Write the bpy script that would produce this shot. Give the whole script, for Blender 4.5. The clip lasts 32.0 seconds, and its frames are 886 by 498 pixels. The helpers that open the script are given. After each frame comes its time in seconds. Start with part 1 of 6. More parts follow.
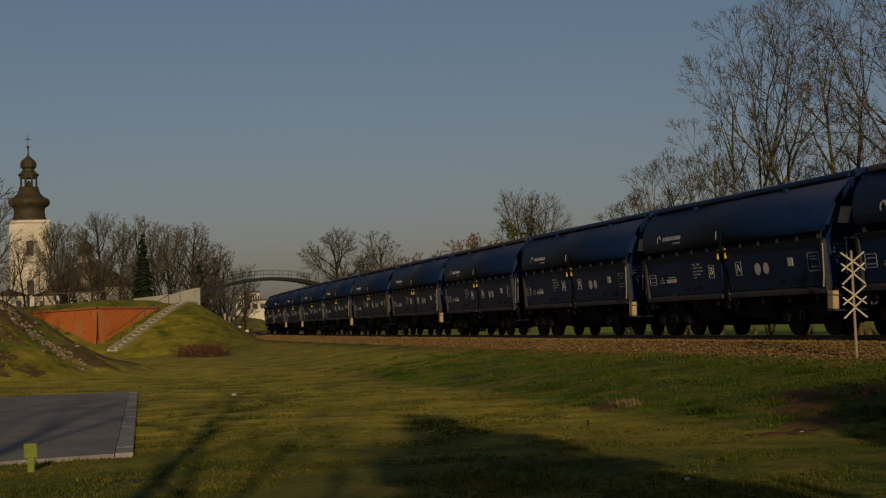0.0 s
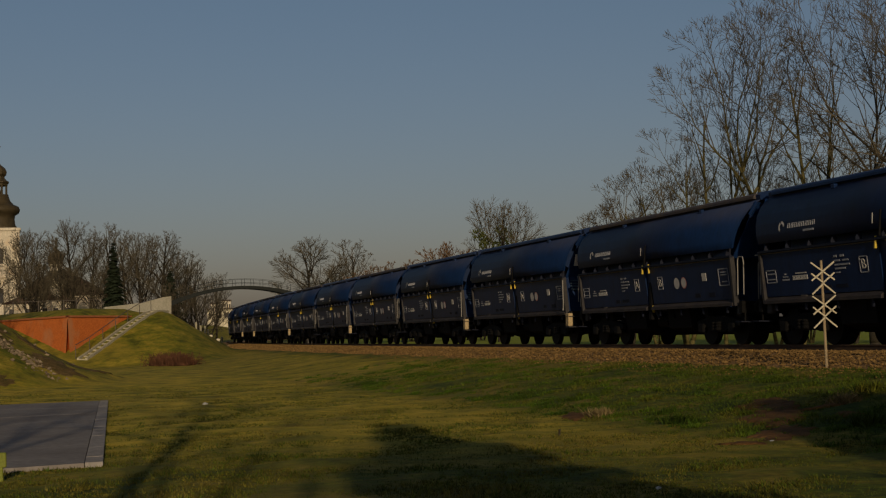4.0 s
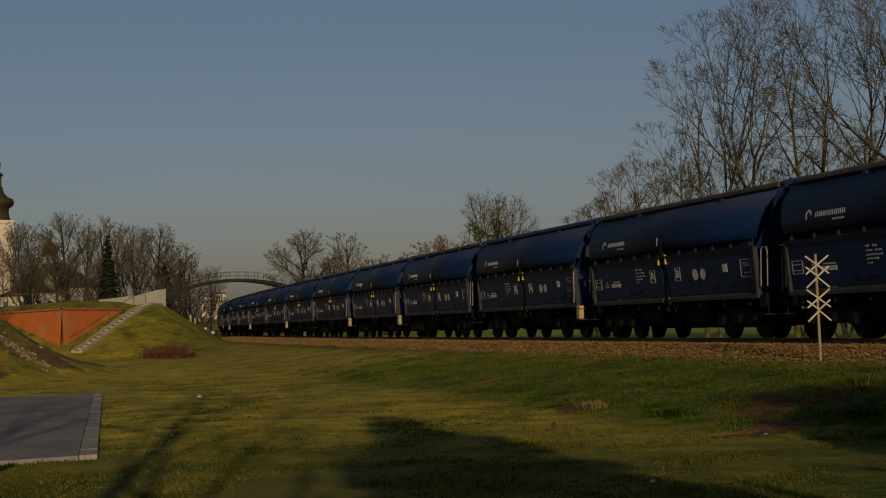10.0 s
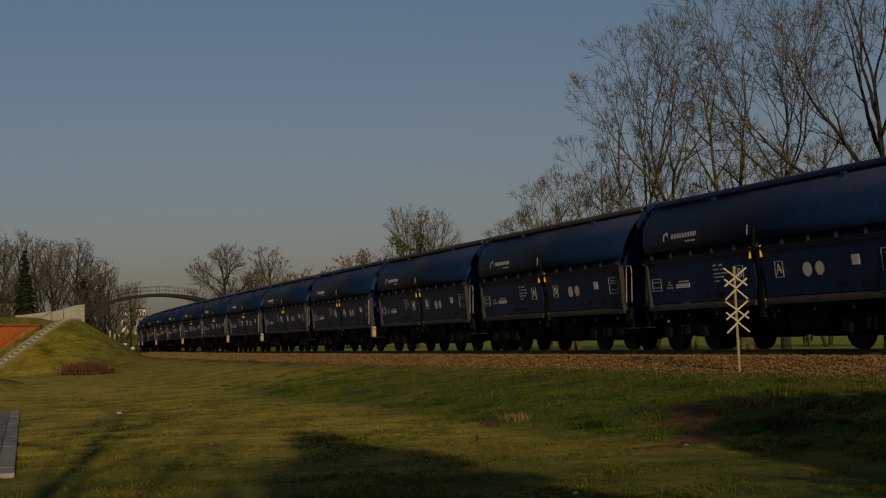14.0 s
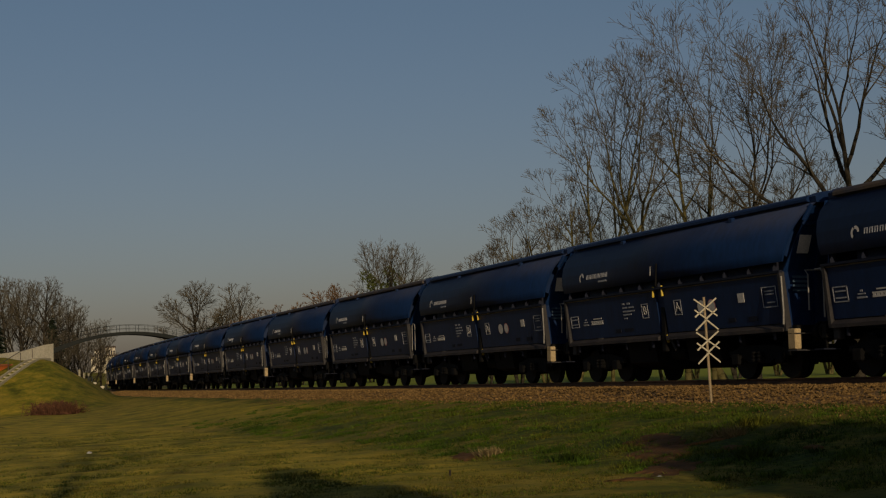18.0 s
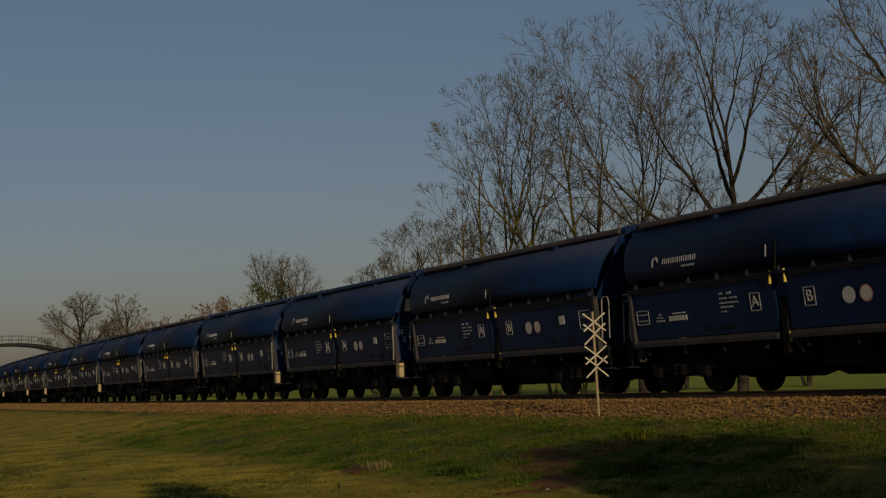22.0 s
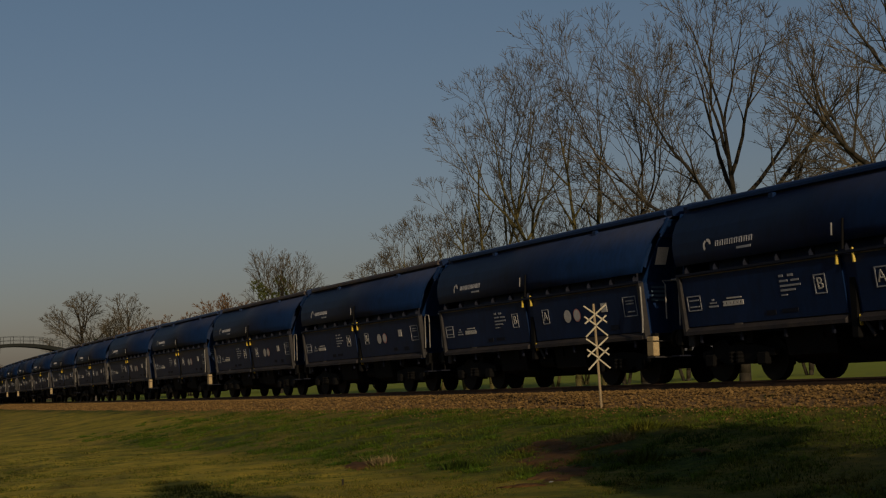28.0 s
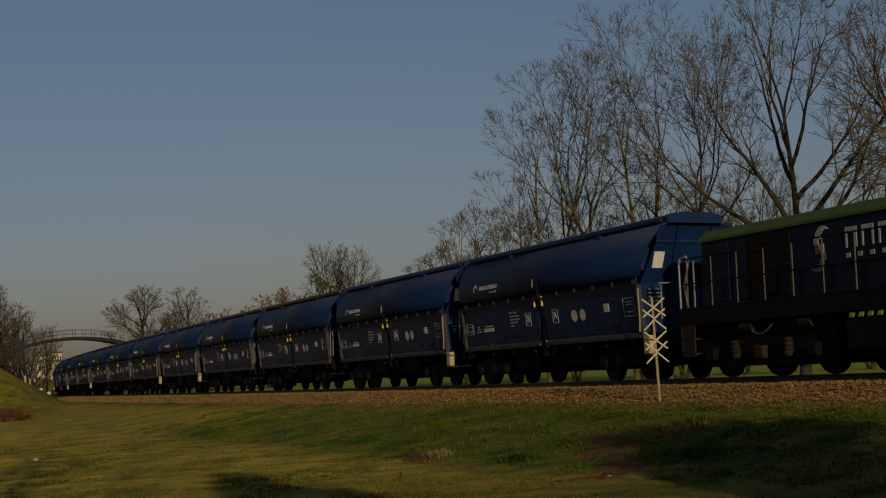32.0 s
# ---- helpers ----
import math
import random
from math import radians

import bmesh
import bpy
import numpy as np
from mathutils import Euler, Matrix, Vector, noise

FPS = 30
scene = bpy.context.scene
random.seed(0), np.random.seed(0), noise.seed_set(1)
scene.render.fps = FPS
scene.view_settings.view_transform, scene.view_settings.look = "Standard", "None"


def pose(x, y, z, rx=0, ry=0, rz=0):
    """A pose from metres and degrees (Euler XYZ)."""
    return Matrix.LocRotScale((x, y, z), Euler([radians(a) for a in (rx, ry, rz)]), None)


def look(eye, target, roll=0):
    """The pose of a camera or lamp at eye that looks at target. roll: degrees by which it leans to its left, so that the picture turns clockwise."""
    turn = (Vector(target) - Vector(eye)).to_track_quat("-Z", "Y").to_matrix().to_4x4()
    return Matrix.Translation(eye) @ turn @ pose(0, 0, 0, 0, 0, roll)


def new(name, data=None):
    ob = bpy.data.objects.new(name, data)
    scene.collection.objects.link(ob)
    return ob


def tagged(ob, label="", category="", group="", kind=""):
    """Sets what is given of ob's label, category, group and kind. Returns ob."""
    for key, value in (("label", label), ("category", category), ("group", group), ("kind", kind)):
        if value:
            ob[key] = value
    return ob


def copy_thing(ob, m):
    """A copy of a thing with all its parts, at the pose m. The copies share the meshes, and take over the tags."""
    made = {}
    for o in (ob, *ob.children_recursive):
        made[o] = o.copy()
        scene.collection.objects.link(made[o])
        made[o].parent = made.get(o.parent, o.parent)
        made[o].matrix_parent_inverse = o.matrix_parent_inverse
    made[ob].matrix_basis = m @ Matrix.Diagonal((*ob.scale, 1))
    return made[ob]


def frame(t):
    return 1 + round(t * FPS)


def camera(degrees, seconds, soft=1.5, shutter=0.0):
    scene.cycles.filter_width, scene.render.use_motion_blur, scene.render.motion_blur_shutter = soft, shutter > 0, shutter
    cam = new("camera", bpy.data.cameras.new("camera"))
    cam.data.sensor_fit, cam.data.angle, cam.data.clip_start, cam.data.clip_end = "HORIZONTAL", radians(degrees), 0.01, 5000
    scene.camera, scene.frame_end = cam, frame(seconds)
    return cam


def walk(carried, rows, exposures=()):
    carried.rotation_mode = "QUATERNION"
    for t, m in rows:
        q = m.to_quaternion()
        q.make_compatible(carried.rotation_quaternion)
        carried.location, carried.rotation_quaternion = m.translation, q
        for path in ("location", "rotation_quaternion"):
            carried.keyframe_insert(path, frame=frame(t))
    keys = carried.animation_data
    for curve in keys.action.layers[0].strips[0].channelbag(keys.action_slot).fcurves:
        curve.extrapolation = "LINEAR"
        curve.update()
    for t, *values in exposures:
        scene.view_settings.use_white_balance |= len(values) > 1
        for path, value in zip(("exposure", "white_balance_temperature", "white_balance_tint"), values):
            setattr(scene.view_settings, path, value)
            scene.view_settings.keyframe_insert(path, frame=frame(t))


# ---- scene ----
EYE = (0.0, 0.0, 0.72)
cam = camera(34.82, 32.0, soft=1.2)
# seconds, yaw, pitch, roll of the hand-held pan
TURNS = [
    (0.0, 0.00, 2.93, -2.00), (0.5, -0.15, 2.93, -1.95), (1.0, -0.40, 3.01, -1.82), (1.5, -0.47, 3.07, -1.79),
    (2.0, -0.64, 3.09, -1.91), (2.5, -0.86, 3.11, -2.07), (3.0, -1.05, 3.15, -2.00), (3.5, -1.13, 3.26, -1.88),
    (5.5, -1.21, 3.23, -2.19), (6.0, -1.18, 3.14, -2.09), (6.5, -1.20, 3.13, -2.10), (7.0, -1.19, 3.11, -2.06),
    (7.5, -1.15, 3.09, -2.03), (8.0, -1.14, 3.06, -1.94), (8.5, -1.14, 3.01, -1.86), (9.0, -1.22, 2.98, -1.89),
    (9.5, -1.27, 2.97, -1.85), (10.0, -1.35, 2.97, -1.86), (10.5, -1.41, 2.99, -1.90), (11.0, -1.52, 3.01, -1.94),
    (11.5, -1.68, 3.06, -1.95), (12.0, -2.09, 3.00, -1.99), (12.5, -2.40, 3.02, -2.07), (13.0, -2.82, 3.11, -2.17),
    (13.5, -3.47, 3.16, -2.27), (14.0, -4.51, 3.41, -2.24), (14.5, -5.12, 3.76, -2.26), (16.5, -5.58, 4.51, -3.07),
    (17.0, -5.67, 4.66, -3.16), (17.5, -5.72, 4.74, -3.15), (18.0, -5.77, 4.74, -3.03), (18.5, -5.72, 4.86, -2.96),
    (19.0, -5.70, 4.96, -2.84), (19.5, -5.81, 5.10, -2.67), (20.0, -6.23, 5.16, -2.41), (20.5, -7.15, 5.09, -2.59),
    (21.0, -8.41, 5.12, -3.09), (21.5, -9.60, 5.22, -2.89), (22.0, -10.21, 5.05, -2.85), (22.5, -10.28, 4.87, -2.92),
    (23.0, -10.35, 4.80, -2.96), (23.5, -10.25, 4.74, -2.96), (24.0, -10.13, 4.72, -3.03), (24.5, -9.93, 4.71, -2.97),
    (26.5, -9.69, 4.78, -3.31), (27.0, -9.82, 4.77, -3.43), (27.5, -10.03, 4.81, -3.47), (28.0, -10.19, 4.82, -3.69),
    (28.5, -10.27, 4.80, -3.82), (29.0, -10.33, 4.77, -3.93), (29.5, -9.95, 4.68, -4.22), (30.0, -9.54, 4.71, -4.29),
    (30.5, -9.21, 4.74, -4.28), (31.0, -8.80, 4.69, -4.17), (31.5, -8.17, 4.79, -4.12), (32.0, -7.85, 4.70, -3.61)]


def aim(yaw, pitch, roll):
    y, p = radians(yaw), radians(pitch)
    ahead = Vector((-math.sin(y) * math.cos(p), math.cos(y) * math.cos(p), math.sin(p)))
    return look(EYE, Vector(EYE) + ahead, roll)


walk(cam, [(t, aim(a, b, c)) for t, a, b, c in TURNS])

# ---------------------------------------------------------------- light
SUN_AZ, SUN_EL = radians(173.0), radians(15.0)   # clockwise from +y: low, behind the camera
world = bpy.data.worlds.new("world")
scene.world = world
world.use_nodes = True
sky = world.node_tree.nodes.new("ShaderNodeTexSky")
sky.sky_type, sky.sun_disc = "NISHITA", False
sky.sun_elevation, sky.sun_rotation = SUN_EL, SUN_AZ
sky.air_density, sky.dust_density, sky.ozone_density = 1.0, 1.6, 2.2
bg = world.node_tree.nodes["Background"]
haze = world.node_tree.nodes.new("ShaderNodeHueSaturation")   # thin spring haze takes some colour out of the sky
haze.inputs["Saturation"].default_value = 0.98
warm = world.node_tree.nodes.new("ShaderNodeMix")
warm.data_type, warm.blend_type = "RGBA", "MULTIPLY"
warm.inputs[0].default_value, warm.inputs[7].default_value = 1.0, (1.085, 1.0, 1.012, 1)
world.node_tree.links.new(sky.outputs[0], haze.inputs["Color"])
world.node_tree.links.new(haze.outputs[0], warm.inputs[6])
# the thin haze is mauve at the horizon all round and thins out with height
coord = world.node_tree.nodes.new("ShaderNodeTexCoord")
split = world.node_tree.nodes.new("ShaderNodeSeparateXYZ")
climb = world.node_tree.nodes.new("ShaderNodeMapRange")
climb.inputs[1].default_value, climb.inputs[2].default_value = 0.0, 0.30
veil = world.node_tree.nodes.new("ShaderNodeMix")
veil.data_type = "RGBA"
veil.inputs[6].default_value, veil.inputs[7].default_value = (0.990, 0.872, 0.900, 1), (1.03, 1.09, 1.07, 1)
thin = world.node_tree.nodes.new("ShaderNodeMix")
thin.data_type, thin.blend_type = "RGBA", "MULTIPLY"
thin.inputs[0].default_value = 1.0
world.node_tree.links.new(coord.outputs["Generated"], split.inputs[0])
world.node_tree.links.new(split.outputs[2], climb.inputs[0])
world.node_tree.links.new(climb.outputs[0], veil.inputs[0])
world.node_tree.links.new(warm.outputs[2], thin.inputs[6])
world.node_tree.links.new(veil.outputs[2], thin.inputs[7])
world.node_tree.links.new(thin.outputs[2], bg.inputs[0])
bg.inputs[1].default_value = 0.0585
sun = new("sun", bpy.data.lights.new("sun", "SUN"))
sun.data.energy, sun.data.angle, sun.data.color = 3.8, radians(0.5), (1.0, 0.78, 0.50)
sun.matrix_world = look((0, 0, 60), (-math.sin(SUN_AZ), -math.cos(SUN_AZ), 60 - math.tan(SUN_EL)))
scene.view_settings.exposure = -0.45

# ---------------------------------------------------------------- materials


def material(name, colours, scale=3.0, rough=0.8, metal=0.0, bump=0.0, bump_scale=40.0, detail=6.0, island=0.0, stops=None, stretch=(1, 1, 1), rand=0.0, second=None, lawn=None, contrast=0.25):
    """Noise-driven colour ramp, a second finer layer, optional variation per object or island, and bump."""
    m = bpy.data.materials.new(name)
    m.use_nodes = True
    nt = m.node_tree
    b = nt.nodes["Principled BSDF"]
    b.inputs["Roughness"].default_value, b.inputs["Metallic"].default_value = rough, metal
    b.inputs["Specular IOR Level"].default_value = 0.3 if rough < 0.55 else 0.15
    tc = nt.nodes.new("ShaderNodeTexCoord")
    mp = nt.nodes.new("ShaderNodeMapping")
    mp.inputs["Scale"].default_value = stretch
    nt.links.new(tc.outputs["Object"], mp.inputs[0])
    n = nt.nodes.new("ShaderNodeTexNoise")
    n.inputs["Scale"].default_value, n.inputs["Detail"].default_value, n.inputs["Roughness"].default_value = scale, detail, 0.65
    nt.links.new(mp.outputs[0], n.inputs["Vector"])
    ramp = nt.nodes.new("ShaderNodeValToRGB")
    stops = stops or [0.3 + 0.4 * i / max(1, len(colours) - 1) for i in range(len(colours))]
    while len(ramp.color_ramp.elements) < len(colours):
        ramp.color_ramp.elements.new(0.5)
    for e, p, c in zip(ramp.color_ramp.elements, stops, colours):
        e.position, e.color = p, (*c, 1)
    nt.links.new(n.outputs[0], ramp.inputs[0])
    out = ramp.outputs[0]
    f = nt.nodes.new("ShaderNodeTexNoise")
    f.inputs["Scale"].default_value, f.inputs["Detail"].default_value = scale * 9, 4
    nt.links.new(mp.outputs[0], f.inputs["Vector"])
    hsv = nt.nodes.new("ShaderNodeHueSaturation")
    mr = nt.nodes.new("ShaderNodeMapRange")
    mr.inputs[1].default_value, mr.inputs[2].default_value = 0.25, 0.75
    mr.inputs[3].default_value, mr.inputs[4].default_value = 1 - contrast, 1 + contrast
    nt.links.new(f.outputs[0], mr.inputs[0])
    val = mr.outputs[0]
    if island or rand:
        g = nt.nodes.new("ShaderNodeNewGeometry" if island else "ShaderNodeObjectInfo")
        k = nt.nodes.new("ShaderNodeMapRange")
        a = island or rand
        k.inputs[3].default_value, k.inputs[4].default_value = 1 - a, 1 + a
        nt.links.new(g.outputs["Random Per Island" if island else "Random"], k.inputs[0])
        mu = nt.nodes.new("ShaderNodeMath")
        mu.operation = "MULTIPLY"
        nt.links.new(val, mu.inputs[0]), nt.links.new(k.outputs[0], mu.inputs[1])
        val = mu.outputs[0]
    nt.links.new(val, hsv.inputs["Value"])
    nt.links.new(out, hsv.inputs["Color"])
    nt.links.new(hsv.outputs[0], b.inputs["Base Color"])
    if second:   # a large-scale stain colour laid over
        colour, size, lo, hi = second
        w = nt.nodes.new("ShaderNodeTexNoise")
        w.inputs["Scale"].default_value, w.inputs["Detail"].default_value = size, 5
        nt.links.new(tc.outputs["Object"], w.inputs["Vector"])
        k = nt.nodes.new("ShaderNodeMapRange")
        k.inputs[1].default_value, k.inputs[2].default_value = lo, hi
        nt.links.new(w.outputs[0], k.inputs[0])
        mx = nt.nodes.new("ShaderNodeMix")
        mx.data_type = "RGBA"
        mx.inputs[7].default_value = (*colour, 1)
        nt.links.new(k.outputs[0], mx.inputs[0]), nt.links.new(hsv.outputs[0], mx.inputs[6])
        nt.links.new(mx.outputs[2], b.inputs["Base Color"])
        if lawn:   # the mown lawn at the foot of the bank is drier than the bank
            at = nt.nodes.new("ShaderNodeAttribute")
            at.attribute_name = "lawn"
            vary = nt.nodes.new("ShaderNodeMapRange")
            vary.inputs[1].default_value, vary.inputs[2].default_value = 0.35, 0.62
            vary.inputs[3].default_value, vary.inputs[4].default_value = 0.35, 0.95
            nt.links.new(n.outputs[0], vary.inputs[0])
            mu = nt.nodes.new("ShaderNodeMath")
            mu.operation = "MULTIPLY"
            nt.links.new(at.outputs["Fac"], mu.inputs[0]), nt.links.new(vary.outputs[0], mu.inputs[1])
            mz = nt.nodes.new("ShaderNodeMix")
            mz.data_type = "RGBA"
            mot = nt.nodes.new("ShaderNodeHueSaturation")
            mot.inputs["Color"].default_value = (*lawn, 1)
            wide = nt.nodes.new("ShaderNodeTexNoise")   # thin and thick turf, a hand to a stride across
            wide.inputs["Scale"].default_value, wide.inputs["Detail"].default_value, wide.inputs["Roughness"].default_value = 1.6, 9, 0.75
            nt.links.new(tc.outputs["Object"], wide.inputs["Vector"])
            wr = nt.nodes.new("ShaderNodeMapRange")
            wr.inputs[1].default_value, wr.inputs[2].default_value, wr.inputs[3].default_value, wr.inputs[4].default_value = 0.3, 0.7, 0.40, 1.60
            nt.links.new(wide.outputs[0], wr.inputs[0])
            hr = nt.nodes.new("ShaderNodeMapRange")
            hr.inputs[1].default_value, hr.inputs[2].default_value, hr.inputs[3].default_value, hr.inputs[4].default_value = 0.3, 0.7, 0.535, 0.485
            nt.links.new(wide.outputs[0], hr.inputs[0])
            nt.links.new(wr.outputs[0], mot.inputs["Value"]), nt.links.new(hr.outputs[0], mot.inputs["Hue"])
            nt.links.new(mot.outputs[0], mz.inputs[7])
            nt.links.new(mu.outputs[0], mz.inputs[0]), nt.links.new(mx.outputs[2], mz.inputs[6])
            md = nt.nodes.new("ShaderNodeAttribute")   # the young green meadow beyond the line
            md.attribute_name = "meadow"
            my = nt.nodes.new("ShaderNodeMix")
            my.data_type = "RGBA"
            my.inputs[7].default_value = (0.19, 0.225, 0.016, 1)
            nt.links.new(md.outputs["Fac"], my.inputs[0]), nt.links.new(mz.outputs[2], my.inputs[6])
            nt.links.new(my.outputs[2], b.inputs["Base Color"])
    if bump:
        bn = nt.nodes.new("ShaderNodeTexNoise")
        bn.inputs["Scale"].default_value, bn.inputs["Detail"].default_value = bump_scale, 6
        nt.links.new(mp.outputs[0], bn.inputs["Vector"])
        bp = nt.nodes.new("ShaderNodeBump")
        bp.inputs["Strength"].default_value, bp.inputs["Distance"].default_value = min(1, bump), 0.03
        nt.links.new(bn.outputs[0], bp.inputs["Height"])
        nt.links.new(bp.outputs[0], b.inputs["Normal"])
    return m


GRASS = material("grass_ground", [(0.013, 0.028, 0.002), (0.048, 0.068, 0.003), (0.100, 0.092, 0.007), (0.19, 0.14, 0.023)], 0.75, 0.95, bump=0.7, bump_scale=7, detail=9, stops=[0.34, 0.46, 0.56, 0.68], second=((0.18, 0.128, 0.026), 0.13, 0.47, 0.74), lawn=(0.37, 0.264, 0.024), contrast=0.6)
BLADE = material("grass_blade", [(0.016, 0.036, 0.003), (0.046, 0.068, 0.005), (0.098, 0.080, 0.013)], 0.5, 0.8, island=0.5)
BLADE_G = material("fresh_grass_blade", [(0.018, 0.040, 0.003), (0.045, 0.080, 0.005), (0.085, 0.112, 0.009)], 0.5, 0.7, island=0.5)
BLADE_DRY = material("dry_grass_blade", [(0.032, 0.042, 0.004), (0.070, 0.068, 0.008), (0.13, 0.10, 0.020)], 0.5, 0.8, island=0.5)
BALLAST = material("ballast_bed", [(0.15, 0.088, 0.038), (0.26, 0.16, 0.07)], 14, 0.95, bump=1.0, bump_scale=22)
STONE = material("ballast_stone", [(0.10, 0.061, 0.021), (0.20, 0.122, 0.044)], 5, 0.9, island=0.4)
RAIL = material("rail_steel", [(0.05, 0.032, 0.022), (0.09, 0.055, 0.035)], 6, 0.6, metal=0.4)
TIE = material("sleeper_concrete", [(0.10, 0.085, 0.07), (0.2, 0.17, 0.14)], 4, 0.9, bump=0.4)
NAVY = material("wagon_navy_paint", [(0.0024, 0.0118, 0.046), (0.0038, 0.0160, 0.059)], 0.8, 0.45, bump=0.05, bump_scale=3, stretch=(1, 1, 0.4), second=((0.003, 0.008, 0.028), 1.4, 0.55, 0.85))
NAVY2 = material("wagon_faded_paint", [(0.035, 0.065, 0.105), (0.042, 0.075, 0.115)], 1.0, 0.5)


def dust_sheen(m, low, high, most, colour):
    """Greys a paint's upper part between two wagon heights: dust and painted sky sheen."""
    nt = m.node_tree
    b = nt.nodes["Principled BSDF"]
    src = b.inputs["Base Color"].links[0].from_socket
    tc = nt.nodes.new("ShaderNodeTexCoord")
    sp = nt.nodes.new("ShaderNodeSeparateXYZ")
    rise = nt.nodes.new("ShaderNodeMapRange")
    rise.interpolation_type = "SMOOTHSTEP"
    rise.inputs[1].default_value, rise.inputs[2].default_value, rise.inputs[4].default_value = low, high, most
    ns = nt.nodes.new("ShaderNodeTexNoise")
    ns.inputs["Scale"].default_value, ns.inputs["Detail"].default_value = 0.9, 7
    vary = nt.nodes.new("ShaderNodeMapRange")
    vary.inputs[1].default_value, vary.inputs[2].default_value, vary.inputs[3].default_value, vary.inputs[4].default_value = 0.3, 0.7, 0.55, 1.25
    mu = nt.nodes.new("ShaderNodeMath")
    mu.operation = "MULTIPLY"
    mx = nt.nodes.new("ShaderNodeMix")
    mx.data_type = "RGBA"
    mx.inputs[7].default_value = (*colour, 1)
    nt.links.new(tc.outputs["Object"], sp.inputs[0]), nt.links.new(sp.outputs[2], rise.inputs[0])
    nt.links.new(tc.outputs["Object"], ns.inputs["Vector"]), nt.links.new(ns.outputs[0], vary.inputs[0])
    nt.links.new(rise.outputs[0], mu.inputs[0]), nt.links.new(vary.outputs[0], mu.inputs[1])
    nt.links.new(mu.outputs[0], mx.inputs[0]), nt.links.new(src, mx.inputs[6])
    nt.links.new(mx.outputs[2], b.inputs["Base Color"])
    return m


# shell top greyed by height: settled dust plus sky sheen put into the colour
SHELLP = dust_sheen(material("wagon_shell_paint", [(0.0028, 0.0132, 0.052), (0.0044, 0.0180, 0.066)], 0.8, 0.52, bump=0.05, bump_scale=3, stretch=(1, 1, 0.4), second=((0.003, 0.008, 0.028), 1.4, 0.55, 0.85)), 3.2, 3.75, 0.24, (0.060, 0.056, 0.058))
for _m in (NAVY, SHELLP):   # matt old paint with fine road dust
    _b = _m.node_tree.nodes["Principled BSDF"]
    _b.inputs["Specular IOR Level"].default_value = 0.14
    _b.inputs["Sheen Weight"].default_value, _b.inputs["Sheen Roughness"].default_value, _b.inputs["Sheen Tint"].default_value = 0.006, 0.4, (1.0, 0.72, 0.6, 1)
SILLD = material("wagon_sill_dust", [(0.018, 0.018, 0.023), (0.048, 0.039, 0.033)], 2.0, 0.7)
# tan of the flap's top edge: the sun on it put into the colour
RIM_LIT = material("wagon_rim_sunlit_tan", [(0.07, 0.055, 0.038), (0.15, 0.115, 0.075)], 2.5, 0.7)
DUSTY = material("wagon_dusty_paint", [(0.010, 0.011, 0.018), (0.005, 0.008, 0.020)], 1.5, 0.7, bump=0.2, bump_scale=8)
DUSTROOF = material("wagon_roof_dust", [(0.035, 0.036, 0.05), (0.075, 0.055, 0.035)], 1.2, 0.7)
# near-black running gear: the deep shade under the wagons put into the colour
BLACK = material("underframe_black_shaded", [(0.0012, 0.0012, 0.0013), (0.003, 0.0027, 0.0025)], 3, 0.8)
ENDPOST = material("wagon_end_post_grey", [(0.020, 0.020, 0.024), (0.040, 0.037, 0.036)], 3, 0.6)
LOCODIRT = material("loco_grimy_brown", [(0.012, 0.008, 0.005), (0.028, 0.018, 0.011)], 3, 0.85)
GREYPOST = material("post_grey", [(0.055, 0.048, 0.044), (0.10, 0.085, 0.07)], 3, 0.6)
WHITE = material("marking_white", [(0.40, 0.385, 0.36), (0.52, 0.50, 0.47)], 5, 0.6)
GREYMARK = material("marking_grey", [(0.20, 0.21, 0.24), (0.30, 0.31, 0.34)], 5, 0.6)
PINK = material("marking_red_edge", [(0.45, 0.16, 0.15), (0.5, 0.2, 0.18)], 5, 0.6)
YELLOW = material("handle_yellow", [(0.46, 0.33, 0.03), (0.55, 0.4, 0.045)], 4, 0.5)
CREAM = material("step_cream", [(0.30, 0.225, 0.12), (0.38, 0.295, 0.17)], 4, 0.6)
TUBE = material("handrail_light", [(0.15, 0.145, 0.14), (0.23, 0.22, 0.20)], 5, 0.45)
# wheels darkened likewise, to sink into the shade below the floor
WHEEL = material("wheel_steel_shaded", [(0.002, 0.0018, 0.0016), (0.005, 0.004, 0.003)], 5, 0.7)
SIGNW = material("sign_weathered", [(0.34, 0.305, 0.225), (0.46, 0.42, 0.32)], 6, 0.7, bump=0.2)
SIGNP = material("sign_post_paint", [(0.20, 0.155, 0.095), (0.28, 0.22, 0.14)], 6, 0.8)
BRICK = material("brick_orange", [(0.38, 0.095, 0.020), (0.48, 0.13, 0.028), (0.43, 0.11, 0.024)], 1.2, 0.9, bump=0.3, bump_scale=12, second=((0.40, 0.2, 0.1), 0.5, 0.55, 0.8))
COPING = material("coping_brick", [(0.30, 0.10, 0.04), (0.38, 0.14, 0.06)], 3, 0.9)
CONCRETE = material("concrete_pale", [(0.42, 0.39, 0.29), (0.54, 0.50, 0.39)], 0.8, 0.9, bump=0.2, bump_scale=10)
PIER = material("pier_concrete", [(0.05, 0.047, 0.042), (0.09, 0.083, 0.072)], 1.2, 0.9, bump=0.2, bump_scale=10)
STAIR = material("stair_concrete", [(0.24, 0.22, 0.15), (0.34, 0.31, 0.22)], 1.2, 0.9, bump=0.3, bump_scale=12)
